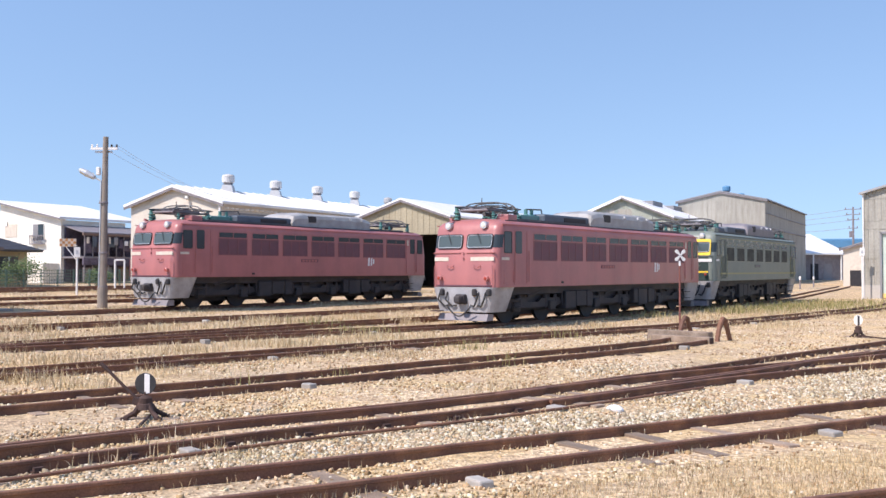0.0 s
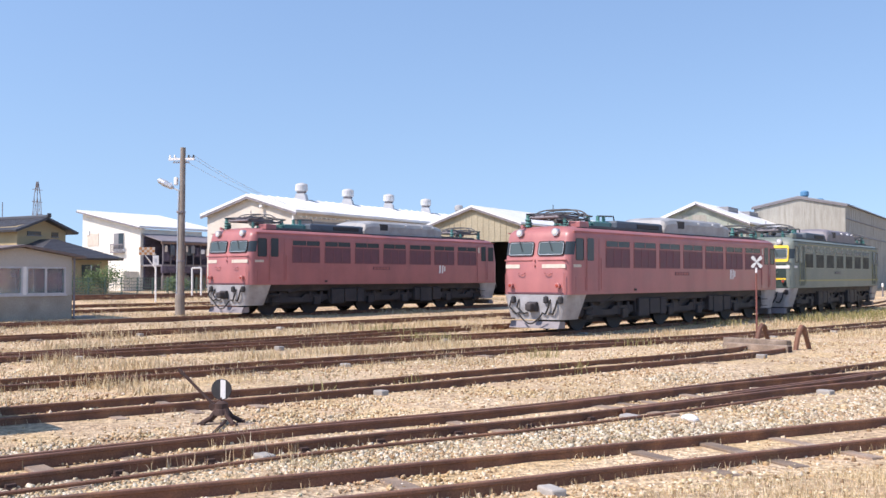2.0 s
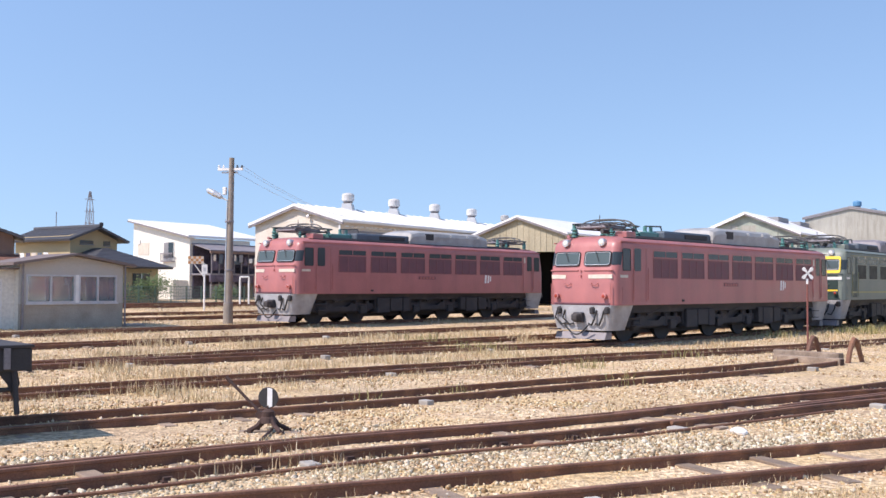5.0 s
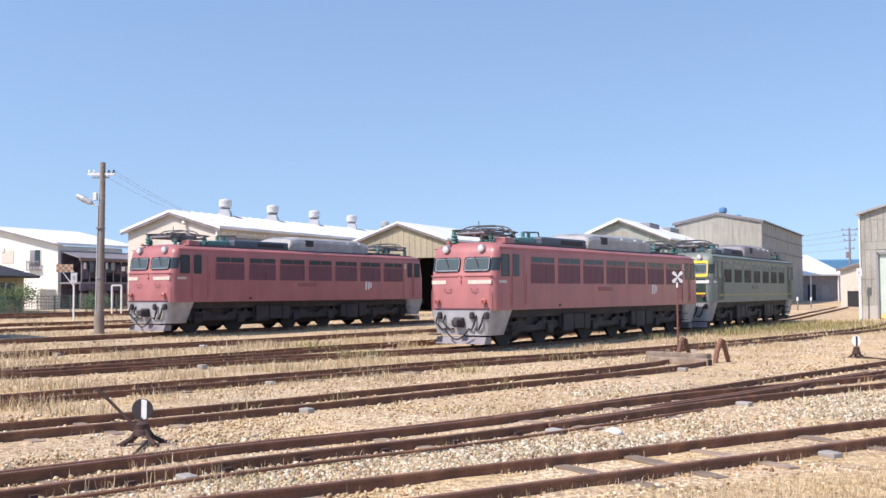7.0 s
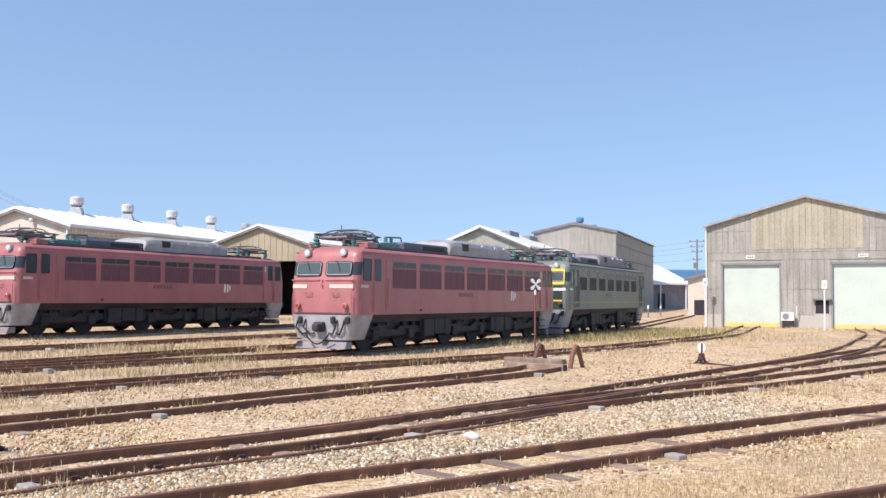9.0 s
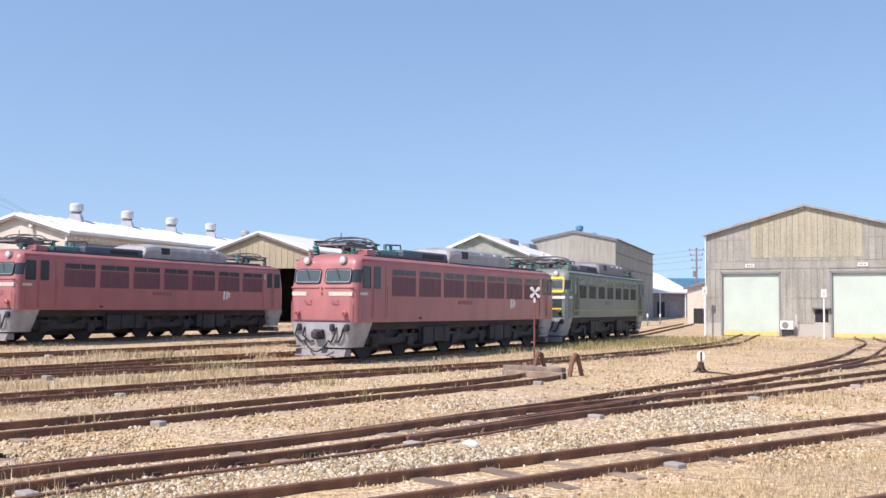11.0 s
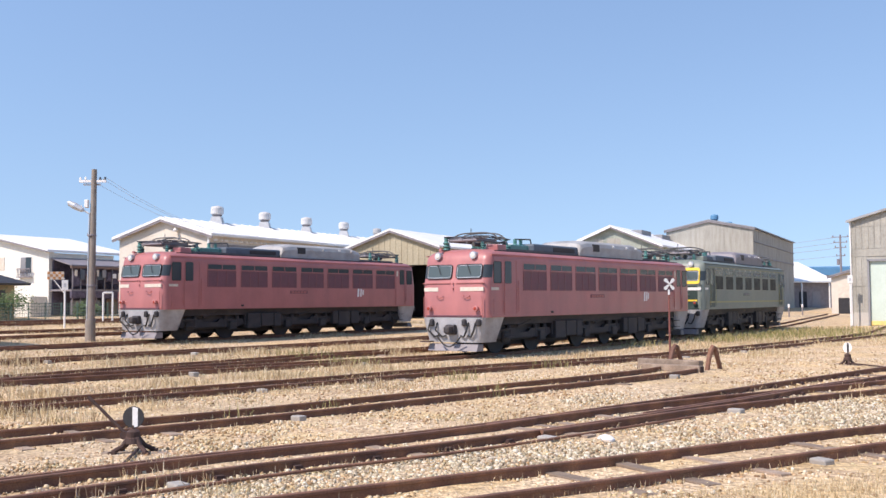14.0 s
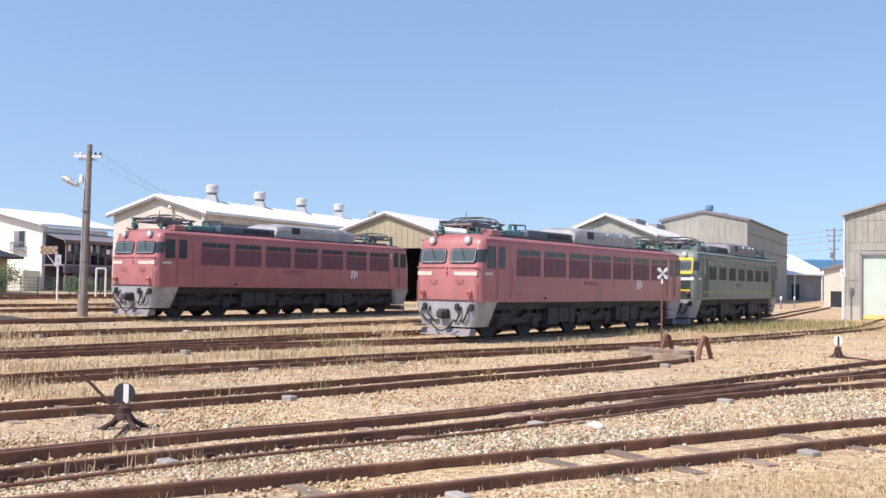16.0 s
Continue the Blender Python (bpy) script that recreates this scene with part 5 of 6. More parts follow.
# ---------------------------------------------------------------- yard things
def switch_stand(x, y, yaw, label, lever=True, flip=False, size=0.6):
    z = lift(x, y)
    s = thing("switch_stand", x, y, z, yaw, label, "switch stand", "point levers")
    for k, (dx, dy) in enumerate(((-0.38, 0.27), (0.38, 0.27), (0.38, -0.27), (-0.38, -0.27)) if lever else ((-0.22, 0.2), (0.22, 0.2), (0.22, -0.2), (-0.22, -0.2))):
        part("leg", P([(dx - 0.08, dy - 0.06), (dx + 0.08, dy - 0.06), (dx + 0.08, dy + 0.06), (dx - 0.08, dy + 0.06)], "z", 0.0, 0.07), "rustdark", s)
        part("leg", poly_rod(bmesh.new(), ((dx, dy, 0.05), (dx * 0.55, dy * 0.5, 0.16), (dx * 0.22, dy * 0.2, 0.36)), 0.055), "rustdark", s)
    part("drum", lathe([(0.20, 0.22), (0.17, 0.34), (0.145, 0.36), (0.15, 0.48), (0.10, 0.52), (0.05, 0.54)], 16), "rustdark", s, "rusty cast-iron drum")
    part("base_timber", B(-0.75, 0.75, -0.16, 0.16, -0.1, 0.02, 0.01), "sleeper", s)
    part("spindle", R((0, 0, 0.5), (0, 0, 0.62), 0.03), "rustdark", s)
    # round target: one colour with a contrasting upright band, facing the yard
    d = part("target_disc", lathe([(0.235, -0.012), (0.245, 0), (0.235, 0.012)], 32, pose(0, 0, 0.80, 90, 0, 0)), "white" if flip else "black", s, "round black and white target")
    def seg(y0, y1, name, m):
        out = []
        for k in range(13):
            a = y0 + (y1 - y0) * k / 12
            out.append((a, 0.80 + math.sqrt(max(0.225 ** 2 - a * a, 0))))
        for k in range(13):
            a = y1 - (y1 - y0) * k / 12
            out.append((a, 0.80 - math.sqrt(max(0.225 ** 2 - a * a, 0))))
        part(name, P(out, "y", -0.022, -0.013), m, d)
        part(name, P(out, "y", 0.013, 0.022), m, d)
    seg(-0.02, 0.10, "band", "black" if flip else "white")
    if lever:
        part("lever", R((-0.10, 0, 0.36), (-0.95, 0.05, 1.16), 0.036), "rustdark", s, "rusty throwing lever")
        part("lever_grip", R((-0.92, 0.05, 1.13), (-1.05, 0.05, 1.25), 0.046), "rustdark", s)
        part("counterweight", R((-0.20, -0.07, 0.40), (-0.20, 0.07, 0.40), 0.09, seg=14), "rustdark", s)
    part("tie_rod", R((0.1, 0, 0.08), (0.5, -2.2, 0.08) if not flip else (3.2, -1.2, 0.08), 0.035), "rustdark", s)
    s.scale = (size, size, size)
    return s


switch_stand(-4.04, 13.55, 92, "rusty point lever with black and white disc target")
switch_stand(12.5, 30.0, 150, "small point lever with white and black disc", lever=False, flip=True, size=0.64)


def buffer_stop():
    b = thing("buffer_stop", 6.98, 28.3, 0, 46, "buffer stop of bent rusty rails and grey timbers at track end", "buffer stop")
    for yy in (-0.62, 0.62):
        pts = [(0.45, yy, -0.05), (0.56, yy, 0.30), (0.66, yy, 0.52), (0.78, yy, 0.64), (0.90, yy, 0.60), (1.02, yy, 0.35), (1.2, yy, -0.05)]
        part("bent_rail", poly_rod(bmesh.new(), pts, 0.07, 8), "rust", b, "bent rusty rail")
    part("timber", B(-0.66, -0.44, -1.05, 0.95, 0.0, 0.19, 0.02), "sleeper", b, "grey weathered timber")
    part("timber", B(-0.36, -0.12, -0.85, 1.15, 0.12, 0.31, 0.02), "sleeper", b, "grey weathered timber")
    part("timber", B(-0.36, -0.12, -0.8, -0.4, 0.0, 0.12, 0.01), "sleeper", b)
    part("timber", B(-0.36, -0.12, 0.4, 1.1, 0.0, 0.12, 0.01), "sleeper", b)
    for yy in (-1.07, 0.955):
        part("timber_end", B(-0.64, -0.46, *sorted((yy, yy + 0.02)), 0.02, 0.17), "rustdark", b)


buffer_stop()


def cross_sign():
    s = thing("stop_sign", 7.04, 29.6, 0, -14, "white cross-shaped track end sign on a rusty red rod", "sign")
    part("rod", R((0, 0, -0.1), (0, 0, 2.15), 0.028), "redrod", s)
    part("rod_tip", R((0, 0, 2.15), (0, 0, 2.30), 0.032), "white", s)
    for k in range(4):
        a = radians(45 + 90 * k)
        u, v = Vector((0, math.cos(a), math.sin(a))), Vector((0, -math.sin(a), math.cos(a)))
        c = Vector((0, 0, 2.46))
        o = [c + u * 0.01 + v * 0.016, c + u * 0.01 - v * 0.016, c + u * 0.17 - v * 0.055, c + u * 0.215 - v * 0.035, c + u * 0.215 + v * 0.035, c + u * 0.17 + v * 0.055]
        part("blade", P([(p.y, p.z) for p in o], "x", -0.05 + 0.004 * k, -0.035 + 0.004 * k), "white", s)


cross_sign()


def utility_pole():
    x, y = -14.96, 43.74
    p = thing("utility_pole", x, y, lift(x, y), 90, "weathered brown utility pole with street lamp and wires", "utility pole")
    part("shaft", R((0, 0, -0.3), (0.10, 0, 7.55), 0.185, 0.115, 14), "pole", p)
    part("foot_collar", R((0, 0, -0.1), (0, 0, 0.95), 0.225, 0.215, 14), "pole", p)
    for zz in (0.9, 2.4, 4.6):
        part("band", lathe([(0.19, 0), (0.20, 0.01), (0.20, 0.07), (0.19, 0.08)], 14, pose(0.02, 0, zz)), "tin", p)
    part("cross_arm", B(-0.55, 0.62, -0.05, 0.05, 6.98, 7.08), "white", p)
    part("cross_arm", B(-0.40, 0.35, 0.08, 0.16, 6.86, 6.94), "alu", p)
    for xx in (-0.5, -0.28, 0.36, 0.58):
        part("insulator", lathe([(0.03, 0), (0.06, 0.03), (0.03, 0.07), (0.05, 0.1), (0.02, 0.14)], 10, pose(xx, 0, 7.08)), "white" if xx < 0 else "black", p)
    part("lamp_bracket", poly_rod(bmesh.new(), ((0, 0, 5.55), (-0.35, -0.1, 5.75), (-0.42, -0.12, 5.95)), 0.035), "white", p)
    lamp = part("lamp_head", lathe([(0.05, 0), (0.11, 0.08), (0.15, 0.45), (0.12, 0.72), (0.04, 0.82)], 14, pose(-0.30, -0.12, 5.72, 0, -62, 0)), "alu", p, "grey street lamp head")
    part("lamp_ballast", B(-0.26, -0.10, -0.20, 0.0, 5.85, 6.20, 0.03), "white", p)
    part("conduit", R((-0.12, -0.14, 0.9), (-0.06, -0.10, 5.6), 0.03), "alu", p)
    for k, (xx, z0) in enumerate(((0.36, 7.2), (0.58, 7.2), (0.30, 6.88))):
        a = Vector((xx, 0, z0))
        b = Vector((-14 + k * 0.7 - x, 78 - y, 7.6 - 0.25 * k - lift(x, y)))
        pts = [a.lerp(b, q / 14) - Vector((0, 0, 0.9 * 4 * (q / 14) * (1 - q / 14))) for q in range(15)]
        part("wire", poly_rod(bmesh.new(), pts, 0.008, 5), "alu", p)
    return p


utility_pole()


def white_post(x, y, h, yaw, label, plate=(0.16, 0.5)):
    z = lift(x, y)
    s = thing("marker_post", x, y, z, yaw, label, "marker post", "white marker posts")
    part("post", R((0, 0, -0.2), (0, 0, h), 0.055, seg=12), "white", s)
    pl = part("plate", B(-0.09, -0.06, -plate[0], plate[0], h - plate[1], h + 0.02, 0.01), "white", s, "white plate with unreadable bars")
    part("bar", B(-0.096, -0.088, -plate[0] * 0.4, plate[0] * 0.4, h - plate[1] * 0.7, h - plate[1] * 0.3), "alu", pl)
    return s


white_post(27.85, 66.1, 3.4, 22, "slim white post with a small plate beside the shed")
white_post(32.12, 57.82, 3.1, 29, "slim white post with a small plate between the shutters")
tp = white_post(-20.92, 56.88, 2.70, -20, "white post with orange checked board and diagonal brace", (0.17, 0.55))
cb = part("check_board", B(-0.05, -0.02, 0.05, 0.95, 2.75, 3.2), "stripe", tp, "orange and cream checked board")
for i in range(6):
    for j in range(3):
        if (i + j) % 2:
            part("square", B(-0.056, -0.048, 0.06 + i * 0.147, 0.06 + i * 0.147 + 0.145, 2.76 + j * 0.146, 2.76 + j * 0.146 + 0.144), "orangeboard", cb)
part("brace", R((0, 0.05, 2.0), (0, 0.6, 2.75), 0.03), "white", tp)
part("board_arm", R((0, 0, 2.8), (0, 0.9, 2.8), 0.025), "white", tp)


def pipe_frame():
    x, y = -21.6, 66.5
    f = thing("pipe_frame", x, y, lift(x, y), -20, "white pipe frame standing beside the cream shed", "pipe frame")
    for yy in (-0.3, 0.3):
        part("upright", R((0, yy, -0.1), (0, yy, 1.95), 0.06), "white", f)
    part("top_bar", R((0, -0.3, 1.95), (0, 0.3, 1.95), 0.06), "white", f)


pipe_frame()


def fence():
    a, b = Vector((-37.5, 51.0)), Vector((-18.9, 77.5))
    f = tagged(new("mesh_fence"), "green wire mesh fence along the yard edge", "fence")
    n = 26
    d = (b - a) / n
    for k in range(n + 1):
        p = a + d * k
        z = lift(p.x, p.y)
        part("post", R((p.x, p.y, z - 0.1), (p.x, p.y, z + 1.25), 0.035), "fence", f)
        if k < n:
            q = p + d
            for i in range(6):
                h = 0.08 + i * 0.22
                part("wire", R((p.x, p.y, z + h), (q.x, q.y, lift(q.x, q.y) + h), 0.014, seg=4), "fence", f)
            for i in range(7):
                r = p + d * (i + 0.5) / 7
                part("picket", R((r.x, r.y, z + 0.05), (r.x, r.y, z + 1.2), 0.012, seg=4), "fence", f)


fence()


def leafy(name, x, y, r, h, count, label, category, seed, material="leaf", leaf=0.09):
    """A bush: a few stems and a crown of many small folded leaves in uneven clumps."""
    rng = random.Random(seed)
    z = lift(x, y)
    t = thing(name, x, y, z, 0, label, category)
    bm = bmesh.new()
    for k in range(6):
        a = rng.uniform(0, 6.28)
        rod(bm, (0.05 * math.cos(a), 0.05 * math.sin(a), -0.05), (r * 0.6 * math.cos(a), r * 0.6 * math.sin(a), h * 0.6), 0.02, 0.008, 5)
    part("stems", bm, "sleeper", t)
    verts, faces = [], []
    clumps = [(rng.uniform(-r, r) * 0.7, rng.uniform(-r, r) * 0.7, h * rng.uniform(0.3, 0.85), rng.uniform(0.25, 0.5) * r) for _ in range(9)]
    for k in range(count):
        cx, cy, cz, cr = clumps[rng.randrange(9)]
        c = Vector((cx + rng.gauss(0, cr * 0.6), cy + rng.gauss(0, cr * 0.6), max(0.03, cz + rng.gauss(0, cr * 0.6))))
        u = Vector((rng.gauss(0, 1), rng.gauss(0, 1), rng.gauss(0, 1))).normalized()
        w = u.orthogonal().normalized() * leaf * 0.45
        u *= leaf
        i = len(verts)
        verts += [c - u, c + w, c + u, c - w]
        faces += [(i, i + 1, i + 2), (i, i + 2, i + 3)]
    me = bpy.data.meshes.new("crown")
    me.from_pydata(verts, [], faces)
    me.materials.append(M[material])
    o = new("crown", me)
    o.parent = t
    return t


leafy("bush", -27.9, 66.0, 1.5, 1.8, 1500, "green leafy bush beside the fence", "bush", 3)
leafy("bush", -30.0, 64.0, 1.1, 1.3, 900, "low green bush beside the ochre house", "bush", 4)
leafy("bush", -24.6, 71.3, 0.9, 1.2, 700, "small green bush at the fence", "bush", 5)
leafy("bush", -32.0, 62.6, 1.0, 1.2, 700, "small green bush at the house wall", "bush", 6)


def wagon():
    """The end of a low flat wagon on the stub track."""
    a = Vector((-0.70, -0.715))
    yaw = math.degrees(math.atan2(-a.x, -a.y))
    w = thing("flat_wagon", -7.68, 13.13, lift(-7.85, 13.2), yaw, "black low flat wagon standing on the stub track", "wagon")
    part("frame", B(-6.2, 0, -1.15, 1.15, 0.92, 1.22, 0.015), "black", w)
    part("deck", B(-6.2, 0.03, -1.18, 1.18, 1.22, 1.26, 0.008), "under", w)
    part("end_plate", B(-0.01, 0.02, -1.1, 1.1, 0.90, 1.21), "black", w)
    for k in range(5):
        part("stake_pocket", B(-0.35 - k * 1.2, -0.27 - k * 1.2, -1.19, -1.15, 0.95, 1.22, 0.005), "tin", w)
    part("step_rail", R((-0.20, -1.1, 0.95), (-0.17, -1.14, 0.36), 0.035), "black", w)
    part("brake_hanger", P([(-0.42, 0.95), (-0.16, 0.95), (-0.12, 0.75), (-0.20, 0.58), (-0.26, 0.74)], "y", -1.08, -1.02), "black", w)
    part("brake_beam", R((-1.6, -1.05, 0.68), (-0.22, -1.05, 0.68), 0.03), "black", w)
    for xx in (-1.5, -4.8):
        ax = part("axle", R((xx, -0.55, 0.52), (xx, 0.55, 0.52), 0.06), "black", w)
        for s in (-1, 1):
            part("wheel", lathe([(0.1, 0.07), (0.36, 0.03), (0.40, 0.06), (0.40, -0.06), (0.43, -0.09), (0.1, -0.07)], 24, pose(xx, s * 0.565, 0.53, -90 * s * -1, 0, 0)), "rustdark", ax)
        part("spring", B(xx - 0.5, xx + 0.5, -1.0, -0.9, 0.78, 0.92, 0.02), "black", w)


wagon()


def pylon(x, y, h, w, label):
    p = thing("lattice_tower", x, y, 0, 20, label, "pylon")
    lv = [(0, w), (h * 0.35, w * 0.55), (h * 0.6, w * 0.34), (h * 0.85, w * 0.22), (h, w * 0.06)]
    for sx in (-1, 1):
        for sy in (-1, 1):
            part("leg", poly_rod(bmesh.new(), [(sx * r / 2, sy * r / 2, z) for z, r in lv], 0.14, 5), "tin", p)
    for (z0, r0), (z1, r1) in zip(lv, lv[1:]):
        for sy in (-1, 1):
            part("brace", rod(R((-r0 / 2, sy * r0 / 2, z0), (r1 / 2, sy * r1 / 2, z1), 0.09, seg=5), (r0 / 2, sy * r0 / 2, z0), (-r1 / 2, sy * r1 / 2, z1), 0.09, seg=5), "tin", p)
    for q in (0.68, 0.80, 0.92):
        part("arm", R((-w * 0.35, 0, h * q), (w * 0.35, 0, h * q), 0.12, seg=5), "tin", p)


pylon(-177, 358, 38, 7, "distant grey lattice power tower")


def far_pole(x, y, h):
    p = thing("utility_pole", x, y, 0, 20, "distant grey utility pole with several cross arms", "utility pole")
    part("shaft", R((0, 0, 0), (0, 0, h), 0.22, 0.14, 8), "tin", p)
    for k, q in enumerate((0.97, 0.90, 0.83, 0.72)):
        part("cross_arm", B(-0.06, 0.06, -1.3 + 0.2 * k, 1.3 - 0.2 * k, h * q - 0.06, h * q + 0.06), "tin", p)
        for yy in (-1.1, 1.1):
            part("insulator", R((0, yy * (1 - 0.15 * k), h * q), (0, yy * (1 - 0.15 * k), h * q + 0.3), 0.08, seg=6), "tin", p)
    part("transformer", R((0.3, 0.3, h * 0.6), (0.3, 0.3, h * 0.68), 0.3, seg=10), "tin", p)


far_pole(66, 160, 12.2)
far_pole(52.5, 175, 9.0)
wires = tagged(new("overhead_wires"), "thin dark wires strung past the distant poles", "wires")
for k, (za, zb) in enumerate(((11.9, 10.2), (11.0, 9.6), (10.1, 9.0), (8.8, 8.2))):
    a, b = Vector((66, 160, za)), Vector((44, 182, zb))
    part("wire", poly_rod(bmesh.new(), [a.lerp(b, q / 10) - Vector((0, 0, 1.6 * (q / 10) * (1 - q / 10))) for q in range(11)], 0.03, 4), "tin", wires)


def stake(x, y, h):
    p = thing("yard_stake", x, y, lift(x, y), 15, "short dark stake with a white painted top", "stake", "white-topped stakes")
    part("shaft", R((0, 0, -0.1), (0, 0, h * 0.7), 0.07, seg=8), "tin", p)
    part("cap", lathe([(0.075, h * 0.7), (0.10, h * 0.75), (0.10, h * 0.95), (0.05, h)], 10), "white", p)


stake(33.0, 92.0, 1.2)
stake(37.6, 101.0, 1.1)

# white lump of stone between the tracks, and loose timber
lump = bmesh.new()
bmesh.ops.create_icosphere(lump, subdivisions=2, radius=0.12)
for v in lump.verts:
    v.co *= 1 + 0.35 * noise.noise(v.co * 9)
    v.co.z *= 0.5
tagged(part("white_stone", lump, "white", None, "pale white lump of stone lying on the ballast", pose(2.45, 14.2, 0.05)), "pale white lump of stone lying on the ballast", "stone")

# metal conduit along the near side of the switch track
cond = tagged(new("cable_conduit"), "pale rusty conduit lying along the switch track", "conduit")
cp = [(p, d) for p, d in LINES["switch"] if 7 < p.y < 17.5]
part("pipe", poly_rod(bmesh.new(), [(p.x + d.y * 1.0, p.y - d.x * 1.0, lift(p.x, p.y) + 0.05) for p, d in cp], 0.022, 6), "rust", cond)

# old rails laid side by side at the back of the yard
rs = tagged(new("rail_stack"), "row of old rusty rails lying at the yard's back edge", "rail stack")
for off in (1.6, 1.85, 2.1, 2.35, 2.6, 2.85):
    rail_mesh([(p, d) for p, d in LINES["back_e"] if 40 < p.y < 72], off, "rail", rs).location.z = 0.12

# guard rails beside the points
gr = tagged(new("guard_rail"), "short rusty guard rail beside the points", "rail", kind="structure")
rail_mesh([(p, d) for p, d in LINES["switch"] if 8.2 < p.y < 16], GAUGE / 2 - 0.16, "rail", gr)
rail_mesh([(p, d) for p, d in LINES["switch"] if 17 < p.y < 24], -GAUGE / 2 + 0.14, "rail", gr)


# ---------------------------------------------------------------- rail chairs on the nearest tracks
chair_mesh = bpy.data.meshes.new("rail_chair")
bm = bmesh.new()
box(bm, -0.07, 0.07, -0.13, 0.13, 0, 0.025)
box(bm, -0.05, 0.05, -0.11, -0.05, 0.025, 0.06)
box(bm, -0.05, 0.05, 0.05, 0.11, 0.025, 0.06)
bm.to_mesh(chair_mesh), bm.free()
chair_mesh.materials.append(M["rustdark"])
chairs = tagged(new("rail_fastening"), "rusty rail chairs along the near tracks", "rail chair", kind="structure")
rng = random.Random(8)
for key in ("switch",):
    for k, (p, d) in enumerate(LINES[key]):
        if p.y < 26 and k % 2 == 0:
            for s in (-1, 1):
                o = new("rail_chair", chair_mesh)
                o.parent = chairs
                q = p + Vector((-d.y, d.x)) * (s * GAUGE / 2)
                o.matrix_basis = Matrix.Translation((q.x, q.y, lift(q.x, q.y) + 0.0)) @ pose(0, 0, 0, 0, 0, math.degrees(math.atan2(d.y, d.x)))


# ---------------------------------------------------------------- loose stones, straw and weeds
def rail_distance(px_, py_):
    """Distance of many places from the nearest track's centre line."""
    best = np.full(px_.shape, 99.0)
    for pts in LINES.values():
        c = np.array([(p.x, p.y) for p, _ in pts if -14 < p.x < 34 and 4 < p.y < 62])
        if not len(c):
            continue
        for i in range(0, len(px_), 20000):
            dx = px_[i:i + 20000, None] - c[None, :, 0]
            dy = py_[i:i + 20000, None] - c[None, :, 1]
            best[i:i + 20000] = np.minimum(best[i:i + 20000], np.sqrt((dx * dx + dy * dy).min(1)))
    return best


def field(x, y, s, seed):
    return np.array([noise.noise((a * s, b * s, seed)) for a, b in zip(x, y)])


def scatter(n, power, lo, hi, seed, wide=0.66):
    """Places in the fan of ground in front of the eye, denser nearby."""
    g = np.random.default_rng(seed)
    r = lo + (hi - lo) * g.random(n) ** power
    a = g.uniform(-wide, wide, n)
    return r * np.sin(a), r * np.cos(a), r, g


def emit(name, verts, faces, material, label, category):
    me = bpy.data.meshes.new(name)
    k = faces.shape[1]
    me.vertices.add(len(verts)), me.loops.add(faces.size), me.polygons.add(len(faces))
    me.vertices.foreach_set("co", verts.astype(np.float32).ravel())
    me.loops.foreach_set("vertex_index", faces.astype(np.int32).ravel())
    me.polygons.foreach_set("loop_start", np.arange(0, faces.size, k, dtype=np.int32))
    me.polygons.foreach_set("loop_total", np.full(len(faces), k, dtype=np.int32))
    me.update(calc_edges=True)
    me.materials.append(material)
    return tagged(new(name, me), label, category, kind="stuff")


def island_material(name, stops, rough=0.9):
    m = bpy.data.materials.new(name)
    m.use_nodes = True
    t = m.node_tree
    b = t.nodes["Principled BSDF"]
    b.inputs["Roughness"].default_value = rough
    b.inputs["Specular IOR Level"].default_value = 0.25
    g = t.nodes.new("ShaderNodeNewGeometry")
    r = t.nodes.new("ShaderNodeValToRGB")
    e = r.color_ramp.elements
    e[0].position, e[0].color = stops[0][0], (*stops[0][1], 1)
    e[1].position, e[1].color = stops[-1][0], (*stops[-1][1], 1)
    for p, c in stops[1:-1]:
        q = e.new(p)
        q.color = (*c, 1)
    t.links.new(g.outputs["Random Per Island"], r.inputs[0])
    n = t.nodes.new("ShaderNodeTexNoise")
    n.inputs["Scale"].default_value = 60
    mx = t.nodes.new("ShaderNodeMix")
    mx.data_type, mx.blend_type = "RGBA", "MULTIPLY"
    mx.inputs[0].default_value = 0.35
    t.links.new(r.outputs[0], mx.inputs[6])
    t.links.new(n.outputs["Color"], mx.inputs[7])
    t.links.new(mx.outputs[2], b.inputs["Base Color"])
    return m


